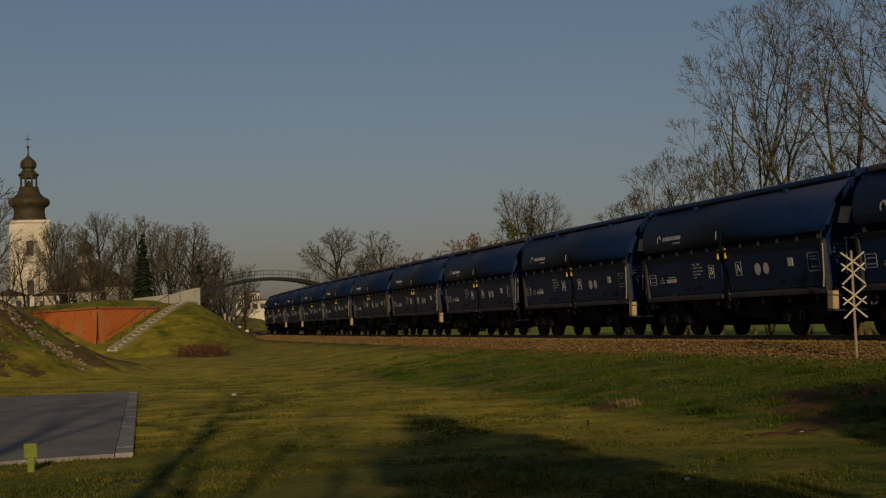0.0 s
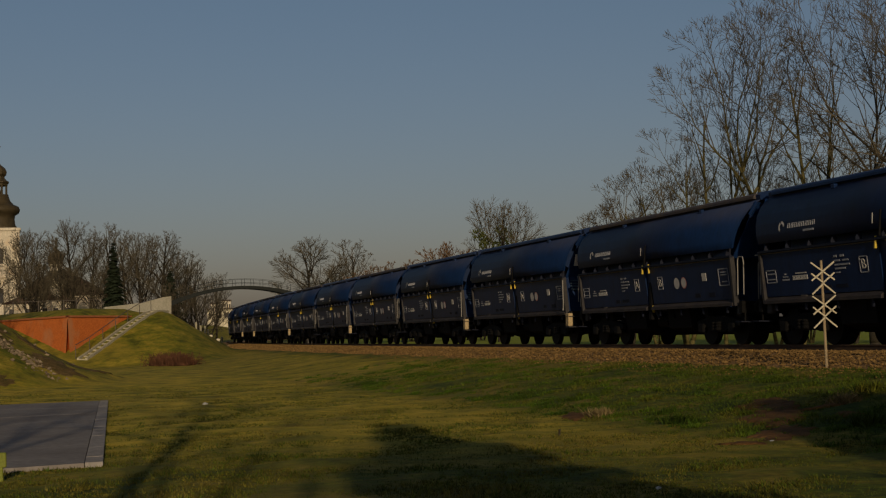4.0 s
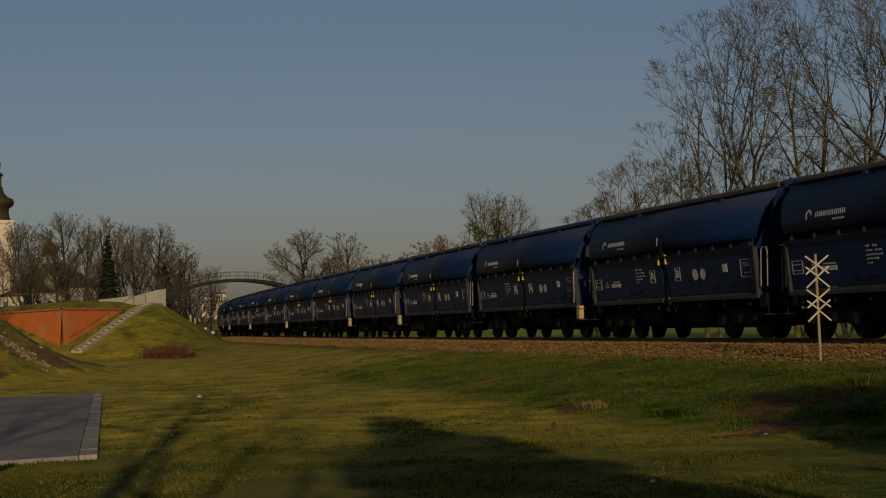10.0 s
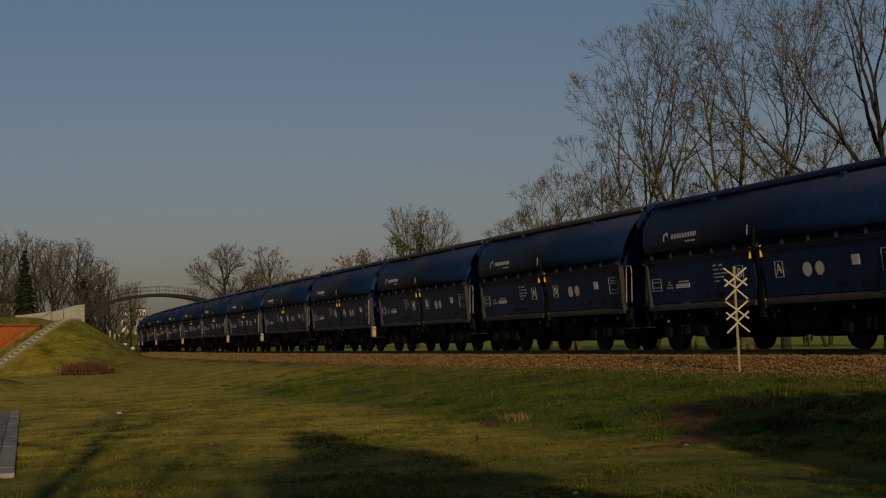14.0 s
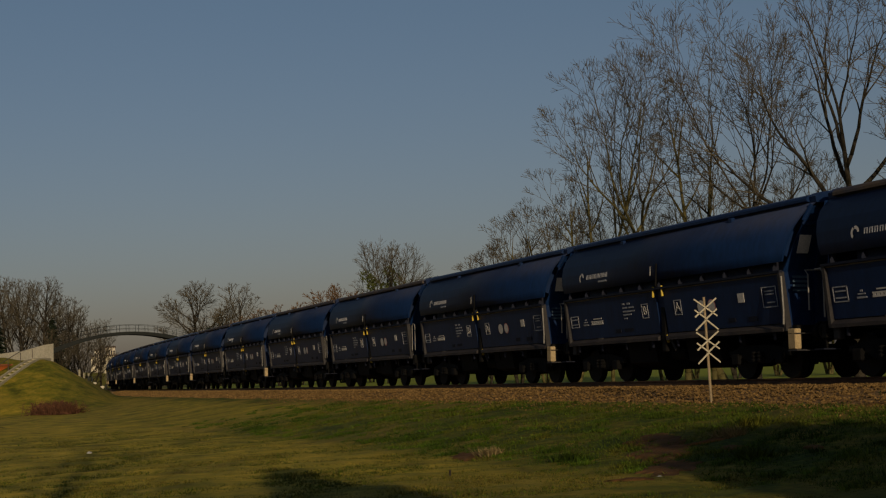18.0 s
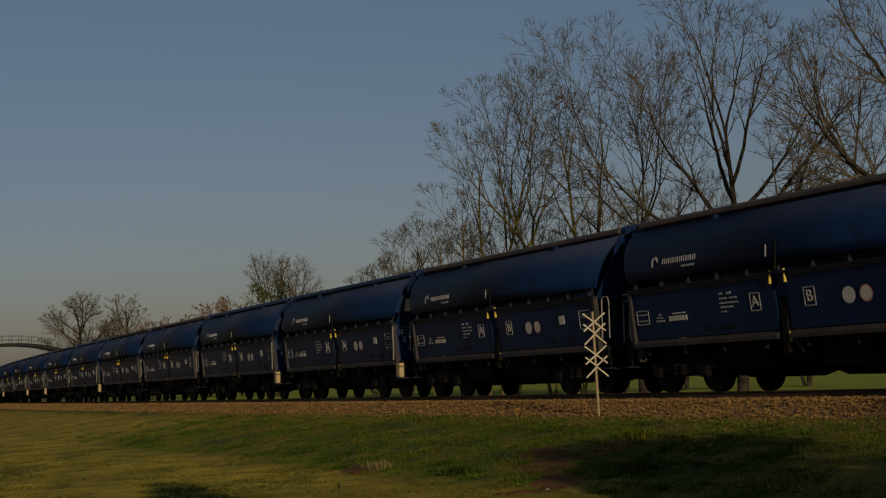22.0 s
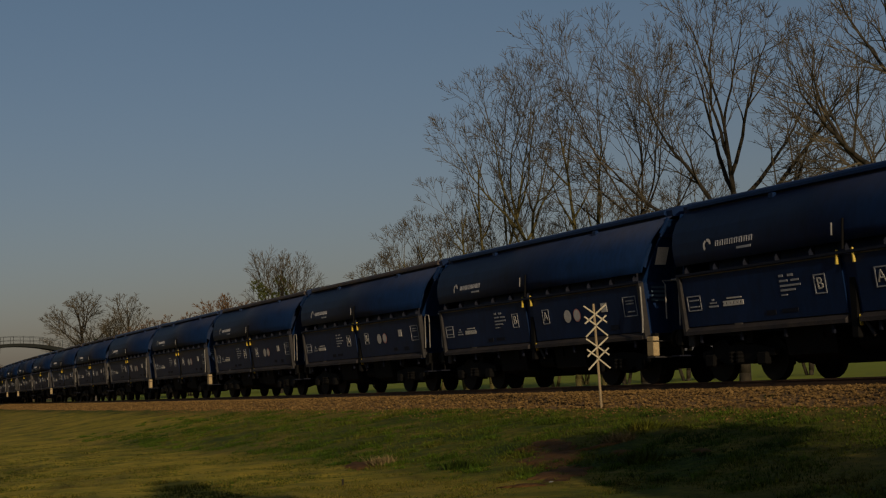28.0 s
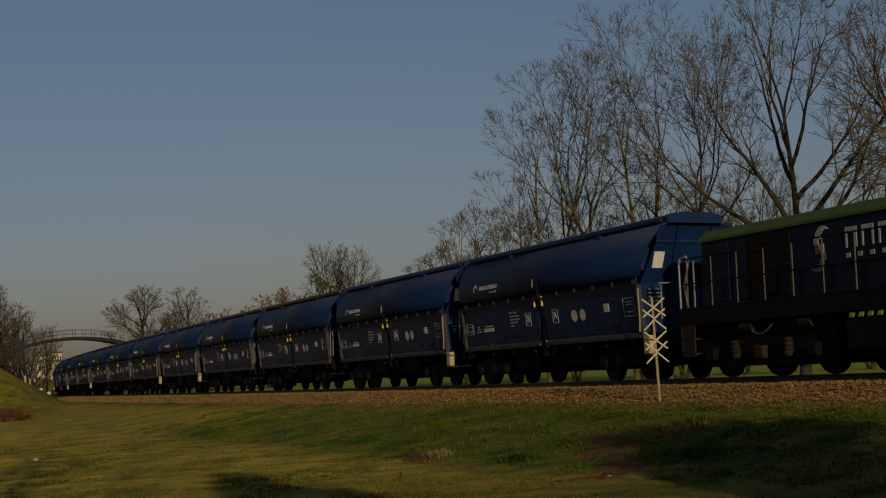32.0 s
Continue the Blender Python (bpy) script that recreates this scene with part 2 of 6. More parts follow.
KERB = material("kerb_concrete", [(0.19, 0.175, 0.165), (0.26, 0.24, 0.22)], 1.2, 0.9, bump=0.3, bump_scale=20)
SLAB = material("slab_concrete", [(0.145, 0.130, 0.120), (0.205, 0.186, 0.170)], 0.9, 0.85, bump=0.25, bump_scale=25, second=((0.13, 0.11, 0.095), 0.4, 0.5, 0.75))
PLASTER = material("church_plaster", [(0.38, 0.34, 0.27), (0.52, 0.48, 0.39)], 0.5, 0.9, second=((0.45, 0.32, 0.2), 0.9, 0.55, 0.85))
COPPER = material("church_dark_copper", [(0.030, 0.024, 0.013), (0.055, 0.042, 0.022)], 1.2, 0.6, bump=0.2, bump_scale=4)
ROOFT = material("church_roof_tiles", [(0.04, 0.03, 0.025), (0.07, 0.045, 0.035)], 2, 0.8)
GLASS_D = material("dark_window", [(0.01, 0.012, 0.016), (0.02, 0.022, 0.026)], 2, 0.2)
BRIDGE = material("bridge_green_steel", [(0.003, 0.005, 0.005), (0.006, 0.009, 0.008)], 2, 0.6)
BARK = material("bark_dark", [(0.018, 0.0155, 0.011), (0.038, 0.032, 0.022)], 2.5, 0.95, bump=0.6, bump_scale=14)
BARK_G = material("bark_mossy", [(0.050, 0.045, 0.016), (0.105, 0.088, 0.034)], 1.5, 0.95, bump=0.6, bump_scale=14)
TWIG = material("twig_brown", [(0.042, 0.036, 0.024), (0.085, 0.072, 0.048)], 1.5, 0.95)
TWIG_O = material("twig_orange", [(0.07, 0.042, 0.022), (0.115, 0.068, 0.034)], 1.5, 0.95)
NEEDLE = material("spruce_needles", [(0.008, 0.013, 0.007), (0.018, 0.026, 0.012)], 2, 0.9)
MISTLE = material("mistletoe_green", [(0.04, 0.05, 0.012), (0.07, 0.08, 0.022)], 2, 0.9)
SHRUB = material("shrub_red_brown", [(0.055, 0.026, 0.015), (0.10, 0.045, 0.024)], 2, 0.95)
LIME = material("bollard_lime", [(0.11, 0.13, 0.018), (0.16, 0.175, 0.028)], 5, 0.6, bump=0.1)
SOIL = material("bare_soil", [(0.065, 0.030, 0.009), (0.145, 0.072, 0.022)], 2.5, 0.95, bump=0.8, bump_scale=12)
SPOIL = material("spoil_soil", [(0.045, 0.040, 0.008), (0.085, 0.055, 0.016), (0.15, 0.10, 0.042)], 2.2, 0.95, bump=0.8, bump_scale=10, contrast=0.5)
RUBBLE = material("rubble_pale", [(0.10, 0.075, 0.045), (0.23, 0.18, 0.12)], 3, 0.95, island=0.3)
HOODB = material("loco_blue_paint", [(0.002, 0.005, 0.014), (0.004, 0.008, 0.020)], 1.2, 0.62, second=((0.007, 0.006, 0.005), 1.5, 0.55, 0.8))
GREENR = material("loco_green_roof", [(0.035, 0.06, 0.016), (0.052, 0.082, 0.020)], 1.5, 0.6)
HAZARD = material("hazard_lime", [(0.20, 0.27, 0.05), (0.26, 0.33, 0.07)], 4, 0.5)
LEAFLITTER = material("dry_tuft", [(0.14, 0.10, 0.04), (0.22, 0.17, 0.08)], 1.0, 0.9, island=0.3)

# ---------------------------------------------------------------- mesh helpers


def part(name, bm, mat, parent=None, label=""):
    me = bpy.data.meshes.new(name)
    if isinstance(bm, tuple):
        me.from_pydata(*bm)
    else:
        bm.to_mesh(me)
        bm.free()
    me.materials.append(mat)
    ob = new(name, me)
    if parent:
        ob.parent = parent
    if label:
        ob["label"] = label
    return ob


def share(src, name, parent, m):
    ob = new(name, src.data)
    ob.parent = parent
    ob.matrix_basis = m
    return ob


def empty(name, m=None):
    ob = new(name)
    if m is not None:
        ob.matrix_basis = m
    return ob


def smooth(ob):
    for p in ob.data.polygons:
        p.use_smooth = True
    return ob


def add_box(bm, x0, x1, y0, y1, z0, z1, bev=0.0):
    vs = [bm.verts.new(c) for c in ((x0, y0, z0), (x1, y0, z0), (x1, y1, z0), (x0, y1, z0), (x0, y0, z1), (x1, y0, z1), (x1, y1, z1), (x0, y1, z1))]
    fs = [bm.faces.new([vs[i] for i in q]) for q in ((0, 3, 2, 1), (4, 5, 6, 7), (0, 1, 5, 4), (1, 2, 6, 5), (2, 3, 7, 6), (3, 0, 4, 7))]
    if bev:
        es = list({e for f in fs for e in f.edges})
        bmesh.ops.bevel(bm, geom=es, offset=bev, segments=1, affect="EDGES")
    return vs


def box(x0, x1, y0, y1, z0, z1, bev=0.0):
    bm = bmesh.new()
    add_box(bm, x0, x1, y0, y1, z0, z1, bev)
    return bm


def prism(bm, pts, axis, a, b):
    """Extrude a closed outline along an axis from a to b; pts are the two other coordinates in axis order."""
    def at(p, v):
        return {"x": (v, p[0], p[1]), "y": (p[0], v, p[1]), "z": (p[0], p[1], v)}[axis]
    lo, hi = [bm.verts.new(at(p, a)) for p in pts], [bm.verts.new(at(p, b)) for p in pts]
    n = len(pts)
    for i in range(n):
        bm.faces.new((lo[i], lo[(i + 1) % n], hi[(i + 1) % n], hi[i]))
    bm.faces.new(lo), bm.faces.new(hi)
    bmesh.ops.recalc_face_normals(bm, faces=bm.faces)


def tubes(segs, sides=6):
    """One mesh of tapered tubes: rows of (p0, p1, r0, r1)."""
    p0, p1 = np.array([s[0] for s in segs], float), np.array([s[1] for s in segs], float)
    r0, r1 = np.array([s[2] for s in segs], float)[:, None], np.array([s[3] for s in segs], float)[:, None]
    d = p1 - p0
    d /= np.linalg.norm(d, axis=1, keepdims=True) + 1e-9
    ref = np.where(np.abs(d[:, 2:3]) > 0.9, [[1.0, 0, 0]], [[0, 0, 1.0]])
    a = np.cross(d, ref)
    a /= np.linalg.norm(a, axis=1, keepdims=True) + 1e-9
    b = np.cross(d, a)
    vs = []
    for p, r in ((p0, r0), (p1, r1)):
        for k in range(sides):
            t = 2 * math.pi * k / sides
            vs.append(p + r * (math.cos(t) * a + math.sin(t) * b))
    v = np.stack(vs, 1).reshape(-1, 3)
    n = len(segs)
    base = np.arange(n)[:, None] * 2 * sides
    fs = []
    for k in range(sides):
        j = (k + 1) % sides
        fs.append(base + np.array([[k, j, sides + j, sides + k]]))
    f = np.stack(fs, 1).reshape(-1, 4).tolist()
    if sides > 4:
        f += [[int(q) + k for k in range(sides)][::-1] for q in base[:, 0]] + [[int(q) + sides + k for k in range(sides)] for q in base[:, 0]]
    return v.tolist(), [], f


def pipe(points, r, sides=6):
    """One connected bent tube."""
    pts = [Vector(p) for p in points]
    vs, fs = [], []
    for i, p in enumerate(pts):
        d = (pts[min(i + 1, len(pts) - 1)] - pts[max(i - 1, 0)]).normalized()
        a = d.cross(Vector((1, 0, 0)) if abs(d.x) < 0.9 else Vector((0, 0, 1))).normalized()
        b = d.cross(a)
        vs += [tuple(p + r * (math.cos(t) * a + math.sin(t) * b)) for t in [2 * math.pi * k / sides for k in range(sides)]]
    for i in range(len(pts) - 1):
        for k in range(sides):
            j = (k + 1) % sides
            fs.append((i * sides + k, i * sides + j, (i + 1) * sides + j, (i + 1) * sides + k))
    fs += [tuple(range(sides))[::-1], tuple((len(pts) - 1) * sides + k for k in range(sides))]
    return vs, [], fs


def lathe(profile, n=16, centre=(0, 0)):
    vs, fs = [], []
    for r, z in profile:
        for k in range(n):
            t = 2 * math.pi * (k + 0.5) / n
            vs.append((centre[0] + r * math.cos(t), centre[1] + r * math.sin(t), z))
    for i in range(len(profile) - 1):
        for k in range(n):
            j = (k + 1) % n
            fs.append((i * n + k, i * n + j, (i + 1) * n + j, (i + 1) * n + k))
    fs.append(tuple(range(n))[::-1])
    fs.append(tuple((len(profile) - 1) * n + k for k in range(n)))
    return vs, [], fs


# ---------------------------------------------------------------- the track's line
TH0, OFF = radians(16.108), 18.761
STEP = 0.5
SS = np.arange(-160.0, 460.0, STEP)
_k = np.where(SS < 21.3, 0, 0.000562) + np.clip((SS - 117.0) / 42.5, 0, 1) * 0.000606
HEAD = TH0 - np.cumsum(_k) * STEP
_u = np.stack([-np.sin(HEAD), np.cos(HEAD)], 1)
_n = np.stack([np.cos(HEAD), np.sin(HEAD)], 1)
LINE = np.cumsum(_u, 0) * STEP
_i0 = int(np.argmin(abs(SS)))
LINE = LINE - LINE[_i0] + _n[_i0] * (OFF + 1.45)
CANT = radians(2.0)


def track(s):
    """Centre of the track at s metres from the foot abreast of the camera, and its heading to the left of +y."""
    return float(np.interp(s, SS, LINE[:, 0])), float(np.interp(s, SS, LINE[:, 1])), float(np.interp(s, SS, HEAD))


def beside(s, off, z=0.0):
    x, y, h = track(s)
    return x + off * math.cos(h), y + off * math.sin(h), z


def sweep(profile, s0, s1, ds, closed=True):
    """Sweep a cross-section (offset to the right, height) along the track."""
    vs, fs = [], []
    st = np.arange(s0, s1 + 0.01, ds)
    for s in st:
        vs += [beside(s, o, z) for o, z in profile]
    n = len(profile)
    for i in range(len(st) - 1):
        for k in range(n if closed else n - 1):
            j = (k + 1) % n
            fs.append((i * n + k, (i + 1) * n + k, (i + 1) * n + j, i * n + j))
    return vs, [], fs


def off_track(x, y):
    """Signed distance to the track's line (right positive) and s, for arrays."""
    q = LINE[::4]
    x, y = np.asarray(x, float), np.asarray(y, float)
    best = np.full(x.shape, 1e18)
    idx = np.zeros(x.shape, int)
    for i, (a, b) in enumerate(q):
        d = (x - a) ** 2 + (y - b) ** 2
        m = d < best
        best[m] = d[m]
        idx[m] = i
    h = HEAD[::4][idx]
    return (x - q[idx, 0]) * np.cos(h) + (y - q[idx, 1]) * np.sin(h), SS[::4][idx]


def ease(v, a, b):
    t = np.clip((v - a) / (b - a), 0, 1)
    return t * t * (3 - 2 * t)


# fort: face from A to the salient C, then back to B
FA, FC, FB = (-45.5, 132.0), (-25.8, 104.9), (-22.9, 113.7)


def line_side(x, y, p, q):
    dx, dy = q[0] - p[0], q[1] - p[1]
    return ((x - p[0]) * dy - (y - p[1]) * dx) / math.hypot(dx, dy)


def height(x, y):
    x, y = np.asarray(x, float), np.asarray(y, float)
    o, s = off_track(x, y)
    left, right = -o, o
    z = np.where(o < 0, -0.42 - 0.5 * np.clip((left - 3.5) / 6.3, 0, 1) - 0.16 * ease(left, 3.4, 11.0), -0.42 - 0.35 * ease(right, 3.2, 9.0))
    far = ease(np.hypot(x, y), 150, 320)
    z = z + 0.12 * np.sin(x * 0.11 + 1.3) * np.sin(y * 0.083) * ease(np.abs(o), 6, 20)
    # spoil mound on the left
    r = np.sqrt(((x + 24.5) / 12.0) ** 2 + ((y - 62.0) / 14.0) ** 2)
    z = z + 5.2 * (1 - ease(r, 0.0, 1.0)) + 0.16 * np.sin(x * 1.3 + y * 0.4) * np.sin(y * 0.9) * (r < 0.9)
    # glacis that climbs beside the brick face to the footbridge
    run_up = y - 0.4 * np.clip(-25.8 - x, 0, 14)
    ridge = (0.75 * np.clip((run_up - 100.6) / 14.6, 0, 1) + 0.25 * ease(run_up, 100.6, 115.2)) * (1 - ease(y, 168.0, 200.0))
    flank = 1 - (0.75 * np.clip((x + 0.176 * y) / np.maximum(0.042 * y, 1.0), 0, 1) + 0.25 * np.clip((x + 0.176 * y) / np.maximum(0.042 * y, 1.0), 0, 1) ** 2)
    z = z + 4.0 * ridge * flank * (x > -60)
    # fort plateau behind the brick faces
    inside = np.minimum(line_side(x, y, FC, FA), -line_side(x, y, FC, FB))
    inside = np.minimum(inside, -0.172 * y - x)
    plat = ease(inside, 0.7, 2.2) * (x < -15)
    z = z * (1 - plat) + np.maximum(z, 2.55 + 0.85 * ease(inside, 1.0, 4.5)) * plat
    # bank beside the line beyond the footbridge
    z = z + 3.9 * ease(y, 156.0, 186.0) * ease(left, 4.5, 12.0) * (1 - plat) * (1 - ease(y, 330, 420))
    # beyond the line the land rises a little towards the town
    z = z + far * np.where(o < 0, 0.6, 0.0)
    return z

# ---------------------------------------------------------------- ground


def spread(near, far, fine, grow):
    v, d = [0.0], fine
    while v[-1] < far:
        if v[-1] > near:
            d *= grow
        v.append(v[-1] + d)
    return v


def make_ground():
    px, nx = spread(30, 2500, 0.8, 1.16), spread(50, 2500, 0.8, 1.16)
    py, ny = spread(180, 3000, 0.8, 1.15), spread(8, 2000, 1.5, 1.3)
    xs, ys = np.array([-v for v in nx[:0:-1]] + px), np.array([-v for v in ny[:0:-1]] + py)
    gx, gy = np.meshgrid(xs, ys)
    gz = height(gx, gy)
    rr = np.random.RandomState(3)
    gz = gz + rr.normal(0, 0.018, gz.shape) * (np.hypot(gx, gy) < 120)
    w = len(xs)
    v = np.stack([gx.ravel(), gy.ravel(), gz.ravel()], 1).tolist()
    f = [(j * w + i, j * w + i + 1, (j + 1) * w + i + 1, (j + 1) * w + i) for j in range(len(ys) - 1) for i in range(w - 1)]
    g = smooth(part("ground", (v, [], f), GRASS))
    o, along = off_track(gx.ravel(), gy.ravel())
    fx, fy = gx.ravel(), gy.ravel()
    mound = 1 - ease(np.sqrt(((fx + 24.5) / 12.0) ** 2 + ((fy - 62.0) / 14.0) ** 2), 0.7, 1.05)
    hill = ease(fy, 98.0, 106.0) * (1 - ease(fx, -0.150 * fy, -0.128 * fy))
    rough = 1 - 0.8 * np.maximum(mound, 0.6 * hill)   # unmown: the spoil mound and the glacis
    lawn = g.data.attributes.new("lawn", "FLOAT", "POINT")
    # fades to darker turf near the viewpoint, partly branch shade put into the colour
    lawn.data.foreach_set("value", np.maximum(ease(-o, 8.6, 11.2), 0.75 * ease(gy.ravel(), 36.0, 62.0) * ease(-o, 3.6, 5.0)) * (1 - 0.25 * ease(gy.ravel(), 60.0, 105.0)) * (0.05 + 0.95 * ease(np.hypot(gx, gy).ravel(), 15.0, 26.0)) * rough)
    meadow = g.data.attributes.new("meadow", "FLOAT", "POINT")
    meadow.data.foreach_set("value", 0.85 * ease(o, 7.0, 13.0))
    return tagged(g, "worn grass with patches of brown soil, sloping up to the track", "ground", kind="structure")


make_ground()

# ---------------------------------------------------------------- track


def make_track():
    bed = part("ballast", sweep([(-3.6, -0.75), (-3.3, -0.47), (-1.9, -0.16), (-1.6, -0.15), (1.5, -0.2), (1.8, -0.24), (3.2, -0.5), (3.5, -0.8)], -140, 400, 2.0, False), BALLAST)
    tagged(bed, "brown stone ballast bed of the railway line", "ballast", kind="structure")
    for o, zt in ((-0.75, 0.026), (0.75, -0.026)):
        prof = [(-0.07, -0.17), (0.07, -0.17), (0.07, -0.155), (0.012, -0.13), (0.012, -0.045), (0.036, -0.03), (0.036, 0.0), (-0.036, 0.0), (-0.036, -0.03), (-0.012, -0.045), (-0.012, -0.13), (-0.07, -0.155)]
        r = part("rail", sweep([(o + a, zt + b) for a, b in prof], -140, 400, 2.5), RAIL)
        tagged(r, "rusty brown steel rail on the ballast bed", "rail", "rails of the line", "structure")
    first = None
    base = empty("sleepers")
    tagged(base, "grey concrete sleepers half sunk in ballast", "sleepers", kind="structure")
    for s in np.arange(-10, 160, 0.62):
        x, y, h = track(s)
        m = pose(x, y, -0.28, 0, math.degrees(CANT), math.degrees(h))
        if first is None:
            first = part("sleeper", box(-1.3, 1.3, -0.13, 0.13, -0.08, 0.1, 0.03), TIE, base)
            first.matrix_basis = m
        else:
            share(first, "sleeper", base, m)


make_track()

# ---------------------------------------------------------------- wagons
HALF = 5.5
# side of the hopper: lower flap, then the barrel-curved upper shell
SHELL = [(1.45, 2.62), (1.47, 2.85), (1.44, 3.12), (1.36, 3.38), (1.22, 3.62), (1.03, 3.82), (0.86, 3.93)]


def plate(parent, name, y0, y1, z0, z1, mat, label="", lift=0.012, upper=False):
    """A thin marking plate on the near flap (or the upper shell), following its slope."""
    bm = bmesh.new()
    def xs(z):
        if upper:
            return -float(np.interp(z, [q[1] for q in SHELL], [q[0] for q in SHELL])) - lift
        return -float(np.interp(z, [1.08, 2.36], [1.26, 1.435])) - lift
    o = [(xs(z0), y0, z0), (xs(z0), y1, z0), (xs(z1), y1, z1), (xs(z1), y0, z1)]
    a = [bm.verts.new(c) for c in o]
    b = [bm.verts.new((c[0] + 0.010, c[1], c[2])) for c in o]
    bm.faces.new(a), bm.faces.new(b[::-1])
    for i in range(4):
        bm.faces.new((a[i], b[i], b[(i + 1) % 4], a[(i + 1) % 4]))
    bmesh.ops.recalc_face_normals(bm, faces=bm.faces)
    return part(name, bm, mat, parent, label)


def bars(parent, name, rows, mat, label=""):
    """One plate per block of unreadable writing: small bars, rows of (y0, y1, z0, z1)."""
    bm = bmesh.new()
    for y0, y1, z0, z1 in rows:
        def xs(z):
            return -float(np.interp(z, [1.08, 2.36], [1.26, 1.435])) - 0.012
        o = [(xs(z0), y0, z0), (xs(z0), y1, z0), (xs(z1), y1, z1), (xs(z1), y0, z1)]
        a = [bm.verts.new(c) for c in o]
        b = [bm.verts.new((c[0] + 0.009, c[1], c[2])) for c in o]
        bm.faces.new(a), bm.faces.new(b[::-1])
        for i in range(4):
            bm.faces.new((a[i], b[i], b[(i + 1) % 4], a[(i + 1) % 4]))
    bmesh.ops.recalc_face_normals(bm, faces=bm.faces)
    return part(name, bm, mat, parent, label)


def letter(parent, text, y, z, size, upper=False):
    cu = bpy.data.curves.new("letter", "FONT")
    cu.body, cu.size, cu.extrude, cu.align_x, cu.align_y = text, size, 0.004, "CENTER", "CENTER"
    tmp = new("letter_curve", cu)
    me = bpy.data.meshes.new_from_object(tmp.evaluated_get(bpy.context.evaluated_depsgraph_get()))
    bpy.data.objects.remove(tmp)
    me.materials.clear()
    me.materials.append(WHITE)
    ob = new("letter", me)
    ob.parent = parent
    if upper:
        x, tilt = -float(np.interp(z, [q[1] for q in SHELL], [q[0] for q in SHELL])), 2
    else:
        x, tilt = -float(np.interp(z, [1.08, 2.36], [1.26, 1.435])), 12
    ob.matrix_basis = pose(x - 0.012, y, z) @ pose(0, 0, 0, 90 + tilt if not upper else 88, 0, -90)
    ob["label"] = "white painted letter"
    return ob


def frame_bars(y0, y1, z0, z1, w=0.025):
    return [(y0, y1, z0, z0 + w), (y0, y1, z1 - w, z1), (y0, y0 + w, z0, z1), (y1 - w, y1, z0, z1)]


def wheelset(parent, y):
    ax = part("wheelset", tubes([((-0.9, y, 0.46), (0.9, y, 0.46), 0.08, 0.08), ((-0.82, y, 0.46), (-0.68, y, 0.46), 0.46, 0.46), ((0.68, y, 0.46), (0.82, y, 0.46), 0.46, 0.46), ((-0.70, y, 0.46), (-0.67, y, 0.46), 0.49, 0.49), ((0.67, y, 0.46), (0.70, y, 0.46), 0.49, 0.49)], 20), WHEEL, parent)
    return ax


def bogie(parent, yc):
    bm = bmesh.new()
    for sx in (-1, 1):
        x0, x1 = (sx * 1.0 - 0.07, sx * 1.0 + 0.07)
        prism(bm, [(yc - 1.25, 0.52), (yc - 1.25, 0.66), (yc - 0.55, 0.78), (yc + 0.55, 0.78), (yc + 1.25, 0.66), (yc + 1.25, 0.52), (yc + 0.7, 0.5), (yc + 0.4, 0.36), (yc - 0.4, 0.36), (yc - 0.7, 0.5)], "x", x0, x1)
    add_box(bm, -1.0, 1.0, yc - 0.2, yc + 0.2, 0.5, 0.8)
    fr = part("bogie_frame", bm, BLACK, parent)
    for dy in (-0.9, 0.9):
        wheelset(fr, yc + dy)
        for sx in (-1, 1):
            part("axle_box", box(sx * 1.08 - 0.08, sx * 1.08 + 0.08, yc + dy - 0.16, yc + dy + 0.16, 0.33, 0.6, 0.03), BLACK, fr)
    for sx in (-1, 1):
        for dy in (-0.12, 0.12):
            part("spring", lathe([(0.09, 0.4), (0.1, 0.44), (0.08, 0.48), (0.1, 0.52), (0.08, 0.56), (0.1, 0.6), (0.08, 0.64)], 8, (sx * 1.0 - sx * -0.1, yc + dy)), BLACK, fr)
    return fr


RAKE = {-1: 0.66, 1: 0.36}   # overhang of the shell's near and far end at roof height


